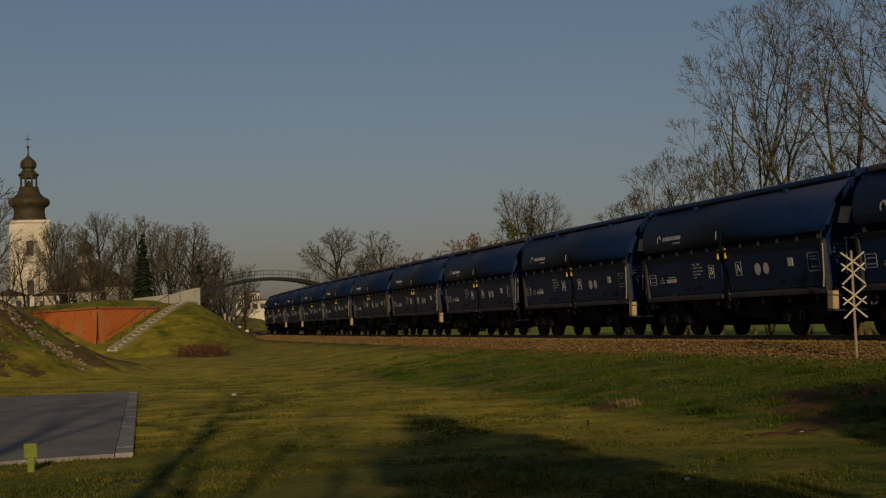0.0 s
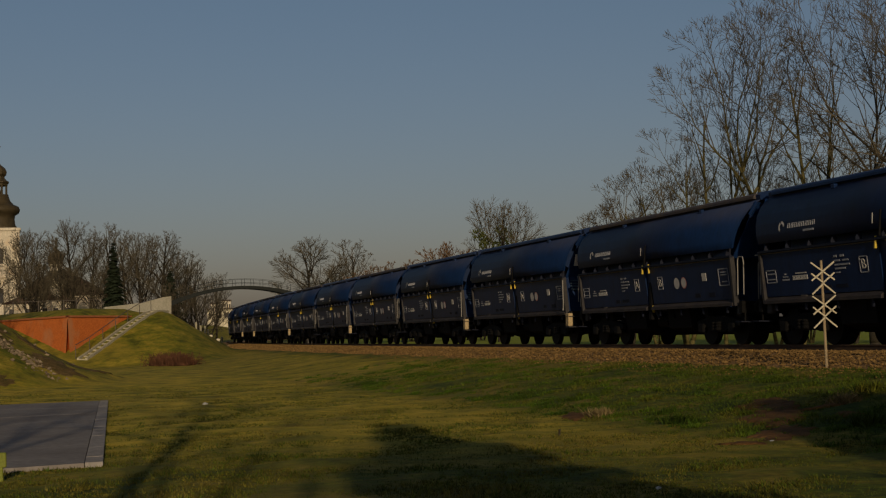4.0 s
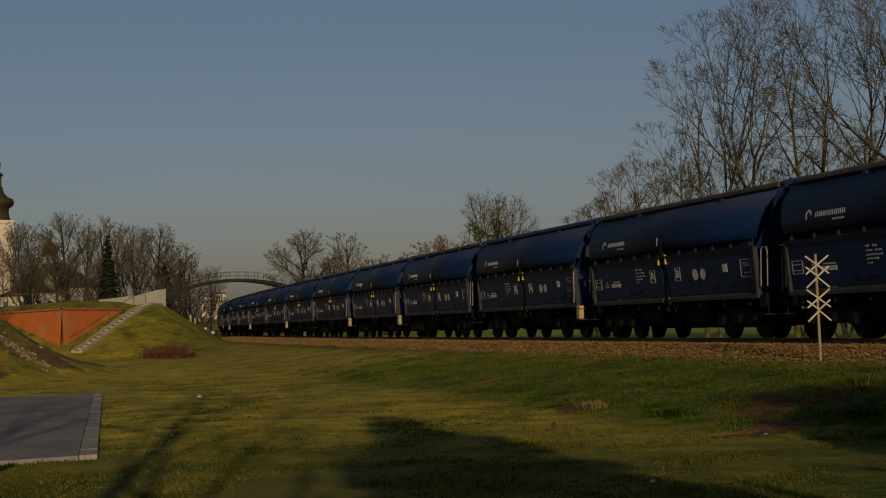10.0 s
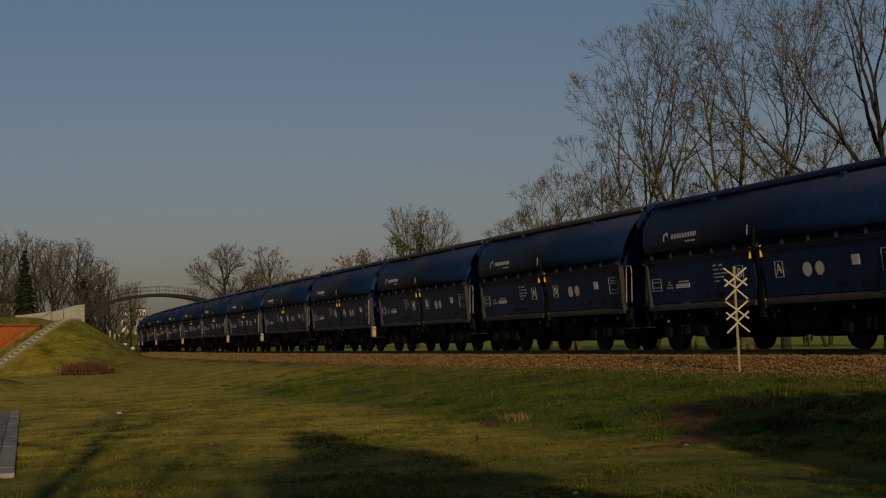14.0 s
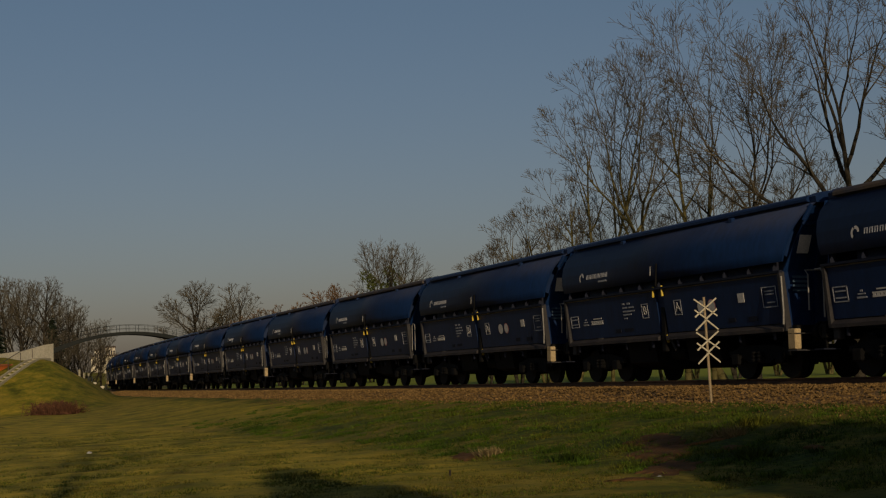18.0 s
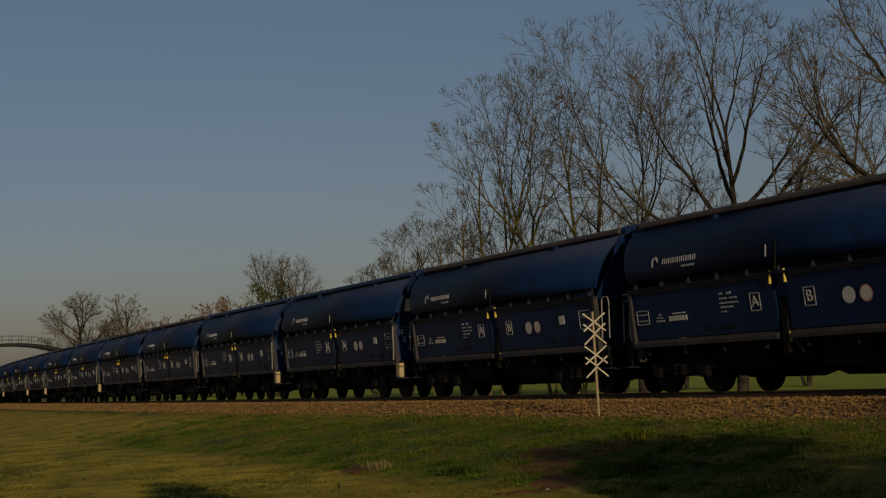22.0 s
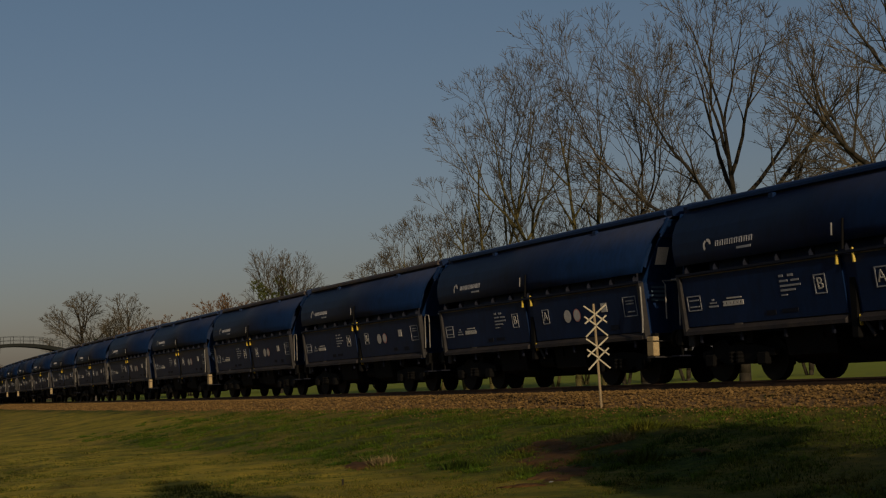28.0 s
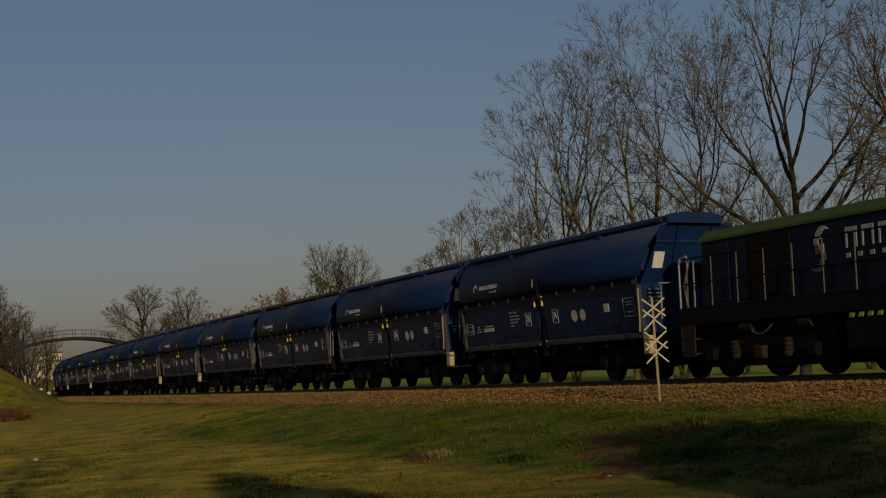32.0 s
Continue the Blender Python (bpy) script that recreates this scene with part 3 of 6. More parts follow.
def wagon(kind):
    """kind 'P': cream end step and white end panel on the near end; 'Q': double hoop rail there."""
    w = empty("hopper_wagon")
    tagged(w, "dark navy covered hopper wagon rolling on the track" if kind == "Q" else "dark navy covered hopper wagon with white end panel, on the track", "wagon", "wagons of the train")
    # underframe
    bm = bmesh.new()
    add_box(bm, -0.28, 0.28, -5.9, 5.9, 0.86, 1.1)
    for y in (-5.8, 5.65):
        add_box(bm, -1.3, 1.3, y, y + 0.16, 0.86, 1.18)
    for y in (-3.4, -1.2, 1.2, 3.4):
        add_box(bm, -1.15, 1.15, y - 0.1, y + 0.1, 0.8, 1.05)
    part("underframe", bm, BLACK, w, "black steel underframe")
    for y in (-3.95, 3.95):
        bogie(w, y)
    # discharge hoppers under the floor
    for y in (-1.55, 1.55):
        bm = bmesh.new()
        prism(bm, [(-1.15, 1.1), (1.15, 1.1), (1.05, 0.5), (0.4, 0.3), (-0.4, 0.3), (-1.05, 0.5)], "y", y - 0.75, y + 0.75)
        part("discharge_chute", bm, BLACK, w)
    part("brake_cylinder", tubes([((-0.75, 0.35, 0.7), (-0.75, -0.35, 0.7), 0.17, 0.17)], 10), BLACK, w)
    # core body between the flaps
    prof = [(1.0, 1.02), (1.22, 1.1), (1.375, 2.36), (1.10, 2.42), (1.10, 2.66)] + [(a - 0.03, b) for a, b in SHELL[1:]]
    pts = prof + [(-a, b) for a, b in prof[::-1]]
    bm = bmesh.new()
    prism(bm, pts, "y", -HALF + (0.75 if kind == "Q" else 0.05), HALF - 0.75)
    part("body", bm, NAVY, w)
    # upper shell each side
    for sx in (-1, 1):
        bm = bmesh.new()
        outer = [(sx * a, b) for a, b in SHELL] + [(sx * (a - 0.045), b) for a, b in SHELL[::-1]]
        prism(bm, outer, "y", -HALF, HALF)
        for v in bm.verts:
            v.co.y += math.copysign(RAKE[1 if v.co.y > 0 else -1] * min(1, max(0, (v.co.z - 2.55) / 1.4)) ** 0.9, v.co.y)
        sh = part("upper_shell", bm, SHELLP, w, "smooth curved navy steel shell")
        for p in sh.data.polygons:
            p.use_smooth = abs(p.normal.y) < 0.5
        # ledge fins under the shell
        for k in range(11):
            y = -5.2 + 1.04 * k
            bm = bmesh.new()
            prism(bm, [(sx * 1.30, 2.42), (sx * 1.46, 2.42), (sx * 1.46, 2.50), (sx * 1.38, 2.63), (sx * 1.30, 2.63)], "y", y - 0.014, y + 0.014)
            part("bracket", bm, DUSTY, w)
        bm = bmesh.new()
        add_box(bm, sx * 1.455 - 0.05, sx * 1.455 + 0.05, -HALF, HALF, 2.37, 2.425)
        part("ledge", bm, DUSTY, w, "dusty ledge below the shell")
        # two lower flaps
        for y0, y1 in ((-HALF + 0.12, -0.2), (0.2, HALF - 0.12)):
            bm = bmesh.new()
            prism(bm, [(sx * 1.25, 1.24), (sx * 1.28, 1.24), (sx * 1.43, 2.36), (sx * 1.395, 2.36)], "y", y0, y1)
            fl = part("flap", bm, NAVY, w)
            bm = bmesh.new()
            prism(bm, [(sx * 1.2, 1.06), (sx * 1.37, 1.05), (sx * 1.37, 1.13), (sx * 1.24, 1.235)], "y", y0, y1)
            part("flap_sill", bm, SILLD, fl, "dusty lower sill")
            # thin bar added as the flap's sunlit top edge
            bm = bmesh.new()
            add_box(bm, sx * 1.425 - 0.03, sx * 1.425 + 0.03, y0, y1, 2.335, 2.362)
            part("flap_rim", bm, RIM_LIT, fl, "tan upper rim coloured as a sunlit edge")
            for k in range(4):
                y = y0 + 0.45 + k * (y1 - y0 - 0.9) / 3
                part("hinge", box(sx * 1.27 - 0.03, sx * 1.27 + 0.03, y - 0.045, y + 0.045, 0.86, 1.04, 0.015), DUSTY, fl)
        # middle gap
        part("locking_shaft", box(sx * 1.26 - 0.06, sx * 1.26 + 0.06, -0.1, 0.1, 0.75, 2.36, 0.02), BLACK, w)
        for y in (-0.27, 0.27):
            part("handle", tubes([((sx * 1.47, y * 0.8, 2.46), (sx * 1.46, y * 0.9, 2.18), 0.024, 0.034)], 6), YELLOW, w, "yellow handle")
        part("latch", box(sx * 1.24 - 0.05, sx * 1.24 + 0.05, -0.12, 0.1, 0.98, 1.2, 0.02), YELLOW, w, "yellow latch")
        part("latch_arm", tubes([((sx * 1.22, -0.1, 1.2), (sx * 1.2, -0.42, 0.78), 0.05, 0.04)], 6), ENDPOST, w)
        part("pipe", tubes([((sx * 1.5, 0.02, 2.45), (sx * 1.47, 0.0, 3.05), 0.03, 0.025)], 6), BLACK, w)
        # corner posts
        for sy in (-1, 1):
            bm = bmesh.new()
            y = sy * (HALF - 0.06)
            prism(bm, [(sx * 1.2, 1.05), (sx * 1.35, 1.05), (sx * 1.49, 2.40), (sx * 1.36, 2.40)], "y", y - 0.05, y + 0.05)
            part("corner_post", bm, ENDPOST, w, "grey corner post")
            part("post_foot", box(sx * 1.16 - 0.07, sx * 1.16 + 0.07, y - 0.16, y + 0.08, 0.8, 1.1, 0.03), ENDPOST, w)
    # roof
    bm = bmesh.new()
    prism(bm, [(-0.88, 3.9), (0.88, 3.9), (0.88, 4.02), (0.55, 4.12), (-0.55, 4.12), (-0.88, 4.02)], "y", -HALF - RAKE[-1] + 0.1, HALF + RAKE[1] - 0.1)
    part("roof", bm, DUSTROOF, w, "dusty flat roof hatch")
    for sx in (-1, 1):
        bm = bmesh.new()
        prism(bm, [(sx * 0.90, 3.93), (sx * 0.985, 3.95), (sx * 0.985, 4.01), (sx * 0.95, 4.06), (sx * 0.86, 4.10), (sx * 0.86, 3.95)], "y", -HALF - RAKE[-1] + 0.22, HALF + RAKE[1] - 0.22)
        part("roof_edge", bm, NAVY if kind == "P" else DUSTROOF, w, "navy rolled roof edge" if kind == "P" else "roof edge brown with dust")
        for y in (-2.9, 2.6):
            part("roof_clip", box(sx * 1.0 - 0.05, sx * 1.0 + 0.05, y - 0.08, y + 0.08, 3.80, 3.92, 0.01), NAVY, w)
    for sy in (-1, 1):
        y = sy * (HALF + RAKE[sy] + 0.02)
        bm = bmesh.new()
        prism(bm, [(-0.90, 3.90), (0.72, 3.90), (0.74, 4.04), (0.62, 4.13), (0.36, 4.18), (-0.44, 4.18), (-0.78, 4.13), (-0.92, 4.04)], "y", min(y, y - sy * 0.3), max(y, y - sy * 0.3))
        part("roof_end_cap", bm, NAVY, w)
        # raked end wall between the shells, with ribs
        y0, y1 = sy * (HALF - 0.07), sy * (HALF + RAKE[sy] - 0.12)
        bm = bmesh.new()
        prism(bm, [(y0, 2.36), (y1, 3.84), (y1 - sy * 0.04, 3.84), (y0 - sy * 0.04, 2.36)], "x", -1.36, 1.36)
        for v in bm.verts:
            v.co.x *= 1 - 0.30 * max(0, (v.co.z - 2.4) / 1.5)
        part("end_wall", bm, NAVY, w)
        for sx in (-1, 1):
            part("cap_arm", tubes([((sx * 1.0, y - sy * 0.05, 3.85), (sx * 1.16, y - sy * 0.16, 3.5), 0.05, 0.04)], 6), NAVY, w)
            bm = bmesh.new()
            prism(bm, [(y0, 1.2), (y0, 2.36), (y1, 3.84), (y1 + sy * 0.07, 3.84), (y0 + sy * 0.07, 2.36), (y0 + sy * 0.07, 1.2)], "x", sx * 0.5 - 0.045, sx * 0.5 + 0.045)
            part("end_rib", bm, NAVY, w)
        ym = y0 + (y1 - y0) * 0.74
        part("end_beam", box(-1.1, 1.1, ym - 0.03, ym + 0.06, 3.42, 3.5, 0.01), NAVY, w)
        # buffers and coupling
        for sx in (-1, 1):
            part("buffer", tubes([((sx * 0.875, sy * 5.75, 1.02), (sx * 0.875, sy * 6.12, 1.02), 0.11, 0.11), ((sx * 0.875, sy * 6.12, 1.02), (sx * 0.875, sy * 6.2, 1.02), 0.23, 0.22)], 14), BLACK, w)
        part("coupling", tubes([((0, sy * 5.8, 1.0), (0, sy * 6.22, 0.92), 0.06, 0.06)], 6), BLACK, w)
        # end steps
        part("end_step", box(-1.4, -0.95, sy * 5.78 - 0.16, sy * 5.78 + 0.16, 0.6, 0.63), DUSTY, w)
        part("step_hanger", box(-1.22, -1.18, sy * 5.78 - 0.02, sy * 5.78 + 0.02, 0.6, 1.1), BLACK, w)
    # near end fittings
    hoop = [(-1.32, -5.62, 1.35), (-1.32, -5.62, 2.30), (-1.32, -5.68, 2.38), (-1.32, -5.9, 2.36), (-1.32, -5.95, 2.2), (-1.32, -5.95, 1.35)]
    if kind == "Q":
        part("hoop_rail", pipe(hoop, 0.016), TUBE, w, "pale bent tube handrail")
        part("hoop_rail", pipe([(-0.72, y - 0.05, z - 0.1) for _, y, z in hoop], 0.016), TUBE, w, "pale bent tube handrail")
    else:
        bm = bmesh.new()
        y0, y1 = -HALF + 0.07, -HALF - RAKE[-1] + 0.12
        ya, yb = (y0 + (y1 - y0) * (z - 2.36) / 1.48 - 0.02 for z in (2.80, 3.20))
        prism(bm, [(ya, 2.80), (yb, 3.20), (yb - 0.02, 3.20), (ya - 0.02, 2.80)], "x", -1.10, -0.80)
        part("end_panel", bm, WHITE, w, "white blank panel on the end wall")
        part("step_plate", box(-1.42, -1.25, -5.9, -5.62, 0.64, 1.10, 0.02), CREAM, w, "cream-painted step plate")
        part("step_tread", box(-1.42, -0.85, -5.95, -5.62, 0.60, 0.635), ENDPOST, w)
        part("step_tread", box(-1.42, -0.85, -5.95, -5.62, 0.98, 1.0), ENDPOST, w)
        part("grab_rail", pipe([(-1.5, -5.6, 1.2), (-1.5, -5.62, 1.5), (-1.53, -5.62, 2.28)], 0.022), TUBE, w, "pale grab rail")
        part("hoop_rail", pipe([(-1.05, -5.95, 1.5), (-1.05, -5.95, 2.3), (-1.05, -5.85, 2.4), (-0.6, -5.8, 2.42)], 0.018), TUBE, w, "pale bent tube handrail")
        bars_end = bmesh.new()
        for k in range(4):
            add_box(bars_end, -1.2, -0.8, -5.6, -5.575, 1.95 + 0.1 * k, 2.0 + 0.1 * k)
        part("end_text", bars_end, NAVY2, w)
    part("hoop_rail", pipe([(-1.34, 5.62, 1.3), (-1.34, 5.62, 2.25), (-1.34, 5.7, 2.36), (-1.3, 5.95, 2.36)], 0.018), TUBE, w, "pale bent tube handrail")
    # markings on the near side
    bm = bmesh.new()   # emblem: two crescent strokes
    for k in range(14):
        a, b = radians(-60 + 17 * k), radians(-60 + 17 * (k + 1))
        if k == 7:
            continue
        q = []
        for t, r in ((a, 0.14), (b, 0.14), (b, 0.075), (a, 0.075)):
            y, z = 4.32 + r * math.cos(t), 2.99 + r * math.sin(t)
            q.append((-float(np.interp(z, [c[1] for c in SHELL], [c[0] for c in SHELL])) - 0.012, y, z))
        bm.faces.new([bm.verts.new(c) for c in q])
    bmesh.ops.recalc_face_normals(bm, faces=bm.faces)
    part("emblem", bm, WHITE, w, "white crescent emblem")
    for k in range(8):
        y = 4.05 - 0.165 * k
        for a0, a1, b0, b1 in ((0.125, 0.10, 2.93, 3.055), (0.045, 0.02, 2.93, 3.055), (0.10, 0.045, 3.03, 3.055)):
            plate(w, "emblem_bar", y - a0, y - a1, b0, b1, GREYMARK, upper=True)
    plate(w, "emblem_bar", 2.80, 3.28, 2.80, 2.85, GREYMARK, upper=True)
    letter(w, "1", 0.32, 2.86, 0.36, True)
    bars(w, "info_frame", frame_bars(4.78, 5.28, 1.58, 1.92) + [(4.85, 5.2, 1.66, 1.69), (4.85, 5.2, 1.80, 1.83)], GREYMARK, "framed data marking")
    bars(w, "warning_mark", [(4.18, 4.5, 1.62, 1.66), (4.22, 4.46, 1.70, 1.73), (4.3, 4.38, 1.76, 1.8)], GREYMARK)
    bars(w, "load_table", [(3.3, 4.0, 1.62, 1.66), (3.3, 4.0, 1.70, 1.73), (3.35, 3.85, 1.77, 1.80)] + [(3.3 + 0.12 * k, 3.38 + 0.12 * k, 1.66, 1.70) for k in range(6)], WHITE, "load table marking")
    bars(w, "number_block", [(1.62, 1.78, 2.08, 2.13), (1.92, 2.05, 2.08, 2.13), (1.45, 1.7, 1.98, 2.02), (1.8, 2.05, 1.98, 2.02), (1.42, 2.05, 1.88, 1.92), (1.6, 2.05, 1.79, 1.83), (1.85, 2.05, 1.70, 1.73)], GREYMARK, "number marking as plain bars")
    first, second = ("A", "B") if kind == "Q" else ("B", "A")
    for text, y in ((first, 0.85), (second, -0.85)):
        bars(w, "letter_frame", frame_bars(y - 0.17, y + 0.17, 1.66, 2.05), GREYMARK)
        letter(w, text, y, 1.855, 0.34)
    for y, rim in ((-1.97, WHITE), (-2.44, PINK)):
        bm = bmesh.new()
        def oval(r, lift):
            out = []
            for k in range(20):
                t = 2 * math.pi * k / 20
                yy, zz = y + 0.18 * r * math.cos(t), 1.80 + 0.165 * r * math.sin(t)
                out.append((-float(np.interp(zz, [1.08, 2.36], [1.26, 1.435])) - lift, yy, zz))
            return [bm.verts.new(c) for c in out]
        bm.faces.new(oval(1.0, 0.012))
        part("round_plate", bm, rim, w, "white round plate")
        if rim is PINK:
            bm = bmesh.new()
            bm.faces.new(oval(0.86, 0.016))
            part("round_plate_face", bm, WHITE, w)
    plate(w, "square_plate", -3.88, -3.62, 1.80, 2.02, WHITE, "white square plate")
    bars(w, "info_frame", frame_bars(-5.2, -4.62, 1.62, 2.1) + [(-5.1, -4.75, 1.98, 2.01), (-5.1, -4.75, 1.91, 1.94), (-5.1, -4.8, 1.72, 1.75)], GREYMARK, "framed data marking")
    for y0, y1, z0, z1 in ((-4.3, -3.95, 1.34, 1.46), (-3.4, -3.1, 1.36, 1.46), (2.3, 2.6, 1.34, 1.44), (1.6, 2.1, 1.36, 1.44)):
        plate(w, "faint_mark", y0, y1, z0, z1, DUSTY)
    part("data_box", box(-1.28, -1.2, 3.45, 3.75, 1.08, 1.4, 0.02), GREYPOST, w, "grey document box")
    return w


PITCH, GAP0 = 12.5, 30.44
SPEED, SLOW = 3.935, -0.00385
KINDS = {-10: "P", -9: "P", -8: "Q", -7: "Q", -6: "P", -5: "P", -4: "Q", -3: "Q", -2: "P", -1: "Q", 0: "P", 1: "P", 2: "Q", 3: "P", 4: "Q", 5: "P", 6: "Q", 7: "P", 8: "P", 9: "Q"}
MASTER = {"P": wagon("P"), "Q": wagon("Q")}
WAGONS, _used = {}, set()
for _i, _kind in KINDS.items():
    if _kind not in _used:
        WAGONS[_i] = MASTER[_kind]
        _used.add(_kind)
    else:
        WAGONS[_i] = copy_thing(MASTER[_kind], pose(0, 0, 0))


def run(t):
    return SPEED * t + SLOW * t * t / 2 + 0.5 * float(ease(t, 12.0, 24.0)) - 0.1 * float(ease(t, 24.0, 31.0))


def on_rails(s, base=7.9):
    x0, y0, _ = track(s - base / 2)
    x1, y1, _ = track(s + base / 2)
    h = math.atan2(-(x1 - x0), y1 - y0)
    return pose((x0 + x1) / 2, (y0 + y1) / 2, 0, 0, math.degrees(CANT), math.degrees(h))


# ---------------------------------------------------------------- locomotive


def locomotive():
    """Hood diesel; local origin at its coupled end, the body runs towards -y."""
    L = empty("diesel_locomotive")
    tagged(L, "dark blue diesel hood locomotive with green roof, coupled behind the wagons", "locomotive")
    bm = bmesh.new()
    add_box(bm, -1.45, 1.45, -17.0, -0.7, 1.22, 1.62, 0.03)
    part("frame", bm, BLACK, L)
    bm = bmesh.new()
    prism(bm, [(-1.05, 1.62), (1.05, 1.62), (1.05, 3.20), (0.85, 3.44), (-0.85, 3.44), (-1.05, 3.20)], "y", -13.5, -1.15)
    part("hood", bm, HOODB, L)
    bm = bmesh.new()
    prism(bm, [(-1.1, 3.26), (-0.88, 3.48), (0.88, 3.48), (1.1, 3.26), (1.1, 3.20), (0.85, 3.40), (-0.85, 3.40), (-1.1, 3.20)], "y", -13.5, -1.1)
    part("roof", bm, GREENR, L, "moss-green roof panel")
    bm = bmesh.new()
    prism(bm, [(-1.45, 1.62), (1.45, 1.62), (1.4, 3.6), (0.9, 3.95), (-0.9, 3.95), (-1.4, 3.6)], "y", -16.2, -13.5)
    part("cab", bm, HOODB, L)
    for y in (-15.6, -14.5):
        part("cab_window", box(-1.46, -1.38, y - 0.35, y + 0.35, 2.6, 3.3, 0.01), GLASS_D, L)
    for k, y in enumerate((-1.9, -2.75, -3.6)):
        part("hood_door", box(-1.075, -1.04, y - 0.36, y + 0.36, 1.75, 3.1, 0.01), HOODB, L)
    part("grille", box(-1.085, -1.04, -4.55, -3.0, 1.75, 3.12, 0.01), BLACK, L, "dark open engine grille")
    for k in range(9):
        part("grille_bar", box(-1.095, -1.08, -4.5, -3.05, 1.85 + 0.14 * k, 1.87 + 0.14 * k), LOCODIRT, L)
    # emblem and lettering as plain shapes
    for side, mat in ((1, GREYMARK), (-1, GREYPOST)):   # two striped crescents, one turned about
        for k in range(11):
            a = -0.35 + 0.07 * k
            zo = math.sqrt(max(0, 0.38 ** 2 - a * a))
            zi = math.sqrt(max(0, 0.30 ** 2 - (a - 0.14) ** 2))
            y, zc = -5.5 + side * (-0.12 + a * -0.8), 2.62 + 0.1 * side
            bm = bmesh.new()
            if zo - zi > 0.02:
                add_box(bm, -1.065, -1.045, y - 0.036, y, zc + side * zi if side > 0 else zc - zo, zc + zo if side > 0 else zc - zi)
                if a < 0.05:
                    add_box(bm, -1.065, -1.045, y - 0.036, y, zc - zi if side > 0 else zc, zc if side > 0 else zc + zi)
                part("emblem_bar", bm, mat, L, "pale stripe of the crescent emblem")
    for k in range(7):   # each block of the company mark: upright strokes, as if hatched
        y = -6.35 - 0.5 * k
        bm = bmesh.new()
        for q in range(5):
            add_box(bm, -1.065, -1.045, y - 0.05 - 0.075 * q, y - 0.075 * q, 2.56 if q in (0, 4) else 2.86, 2.98)
        part("emblem_bar", bm, GREYMARK, L, "pale hatched block of the company mark")
    for k in range(9):
        y = -6.35 - 0.36 * k
        part("emblem_bar", box(-1.062, -1.045, y - 0.13, y, 2.36, 2.45), GREYMARK, L)
    # walkway rails
    for k in range(13):
        y = -1.05 - 1.0 * k
        part("stanchion", tubes([((-1.42, y, 1.6), (-1.42, y, 2.82), 0.016, 0.016)], 6), GREYPOST, L)
    for z in (2.82, 2.22):
        part("rail", tubes([((-1.42, -0.95, z), (-1.42, -13.4, z), 0.02, 0.02)], 6), BLACK, L)
    part("walkway", box(-1.45, -1.05, -13.4, -0.75, 1.62, 1.66), BLACK, L)
    part("end_rail", pipe([(-1.38, -0.7, 0.65), (-1.38, -0.66, 2.7), (-1.38, -0.72, 2.86), (-1.38, -0.95, 2.9), (-1.38, -1.1, 2.75)], 0.028), TUBE, L, "pale tube handrail")
    part("end_rail", pipe([(-1.0, -0.7, 1.6), (-1.0, -0.7, 2.8), (0.6, -0.7, 2.8), (0.6, -0.7, 1.6)], 0.025), TUBE, L, "pale tube handrail")
    part("end_rail", pipe([(-1.38, -1.08, 2.8), (-1.38, -0.85, 2.2), (-1.38, -1.12, 0.95)], 0.025), TUBE, L, "pale tube handrail")
    for z in (0.55, 0.9, 1.25):
        part("step", box(-1.45, -1.1, -1.25, -0.75, z, z + 0.04), LOCODIRT, L)
    part("step_side", box(-1.45, -1.42, -1.3, -0.78, 0.5, 1.25), LOCODIRT, L, "rust-brown step plate")
    part("buffer_beam", box(-1.35, 1.35, -0.75, -0.6, 0.85, 1.45, 0.02), BLACK, L)
    for sx in (-1, 1):
        part("buffer", tubes([((sx * 0.875, -0.65, 1.02), (sx * 0.875, -0.1, 1.02), 0.12, 0.12), ((sx * 0.875, -0.1, 1.02), (sx * 0.875, -0.02, 1.02), 0.24, 0.23)], 14), BLACK, L)
    # bogies
    for yc in (-3.6, -13.2):
        bm = bmesh.new()
        for sx in (-1, 1):
            prism(bm, [(yc - 2.5, 0.42), (yc - 2.5, 1.3), (yc + 2.5, 1.3), (yc + 2.5, 0.42), (yc + 2.0, 0.24), (yc - 2.0, 0.24)], "x", sx * 1.12 - 0.08, sx * 1.12 + 0.08)
        add_box(bm, -1.1, 1.1, yc - 0.4, yc + 0.4, 0.6, 1.2)
        fr = part("bogie_frame", bm, BLACK, L)
        for dy in (-1.85, 0, 1.85):
            part("wheelset", tubes([((-0.85, yc + dy, 0.52), (0.85, yc + dy, 0.52), 0.09, 0.09), ((-0.82, yc + dy, 0.52), (-0.68, yc + dy, 0.52), 0.52, 0.52), ((0.68, yc + dy, 0.52), (0.82, yc + dy, 0.52), 0.52, 0.52)], 20), WHEEL, fr)
            part("axle_box", box(-1.36, -1.1, yc + dy - 0.17, yc + dy + 0.17, 0.38, 0.68, 0.04), BLACK if dy else LOCODIRT, fr, "grimy axle box")
        for dy in (-0.95, 0.95):
            part("spring", lathe([(0.11, 0.42), (0.13, 0.47), (0.1, 0.52), (0.13, 0.57), (0.1, 0.62), (0.13, 0.67), (0.1, 0.72), (0.13, 0.77), (0.1, 0.82)], 10, (-1.24, yc + dy)), LOCODIRT, fr, "rusty coil spring")
        part("brake_cylinder", tubes([((-1.3, yc + 0.6, 1.12), (-1.3, yc + 0.15, 1.12), 0.12, 0.12)], 10), LOCODIRT, fr)
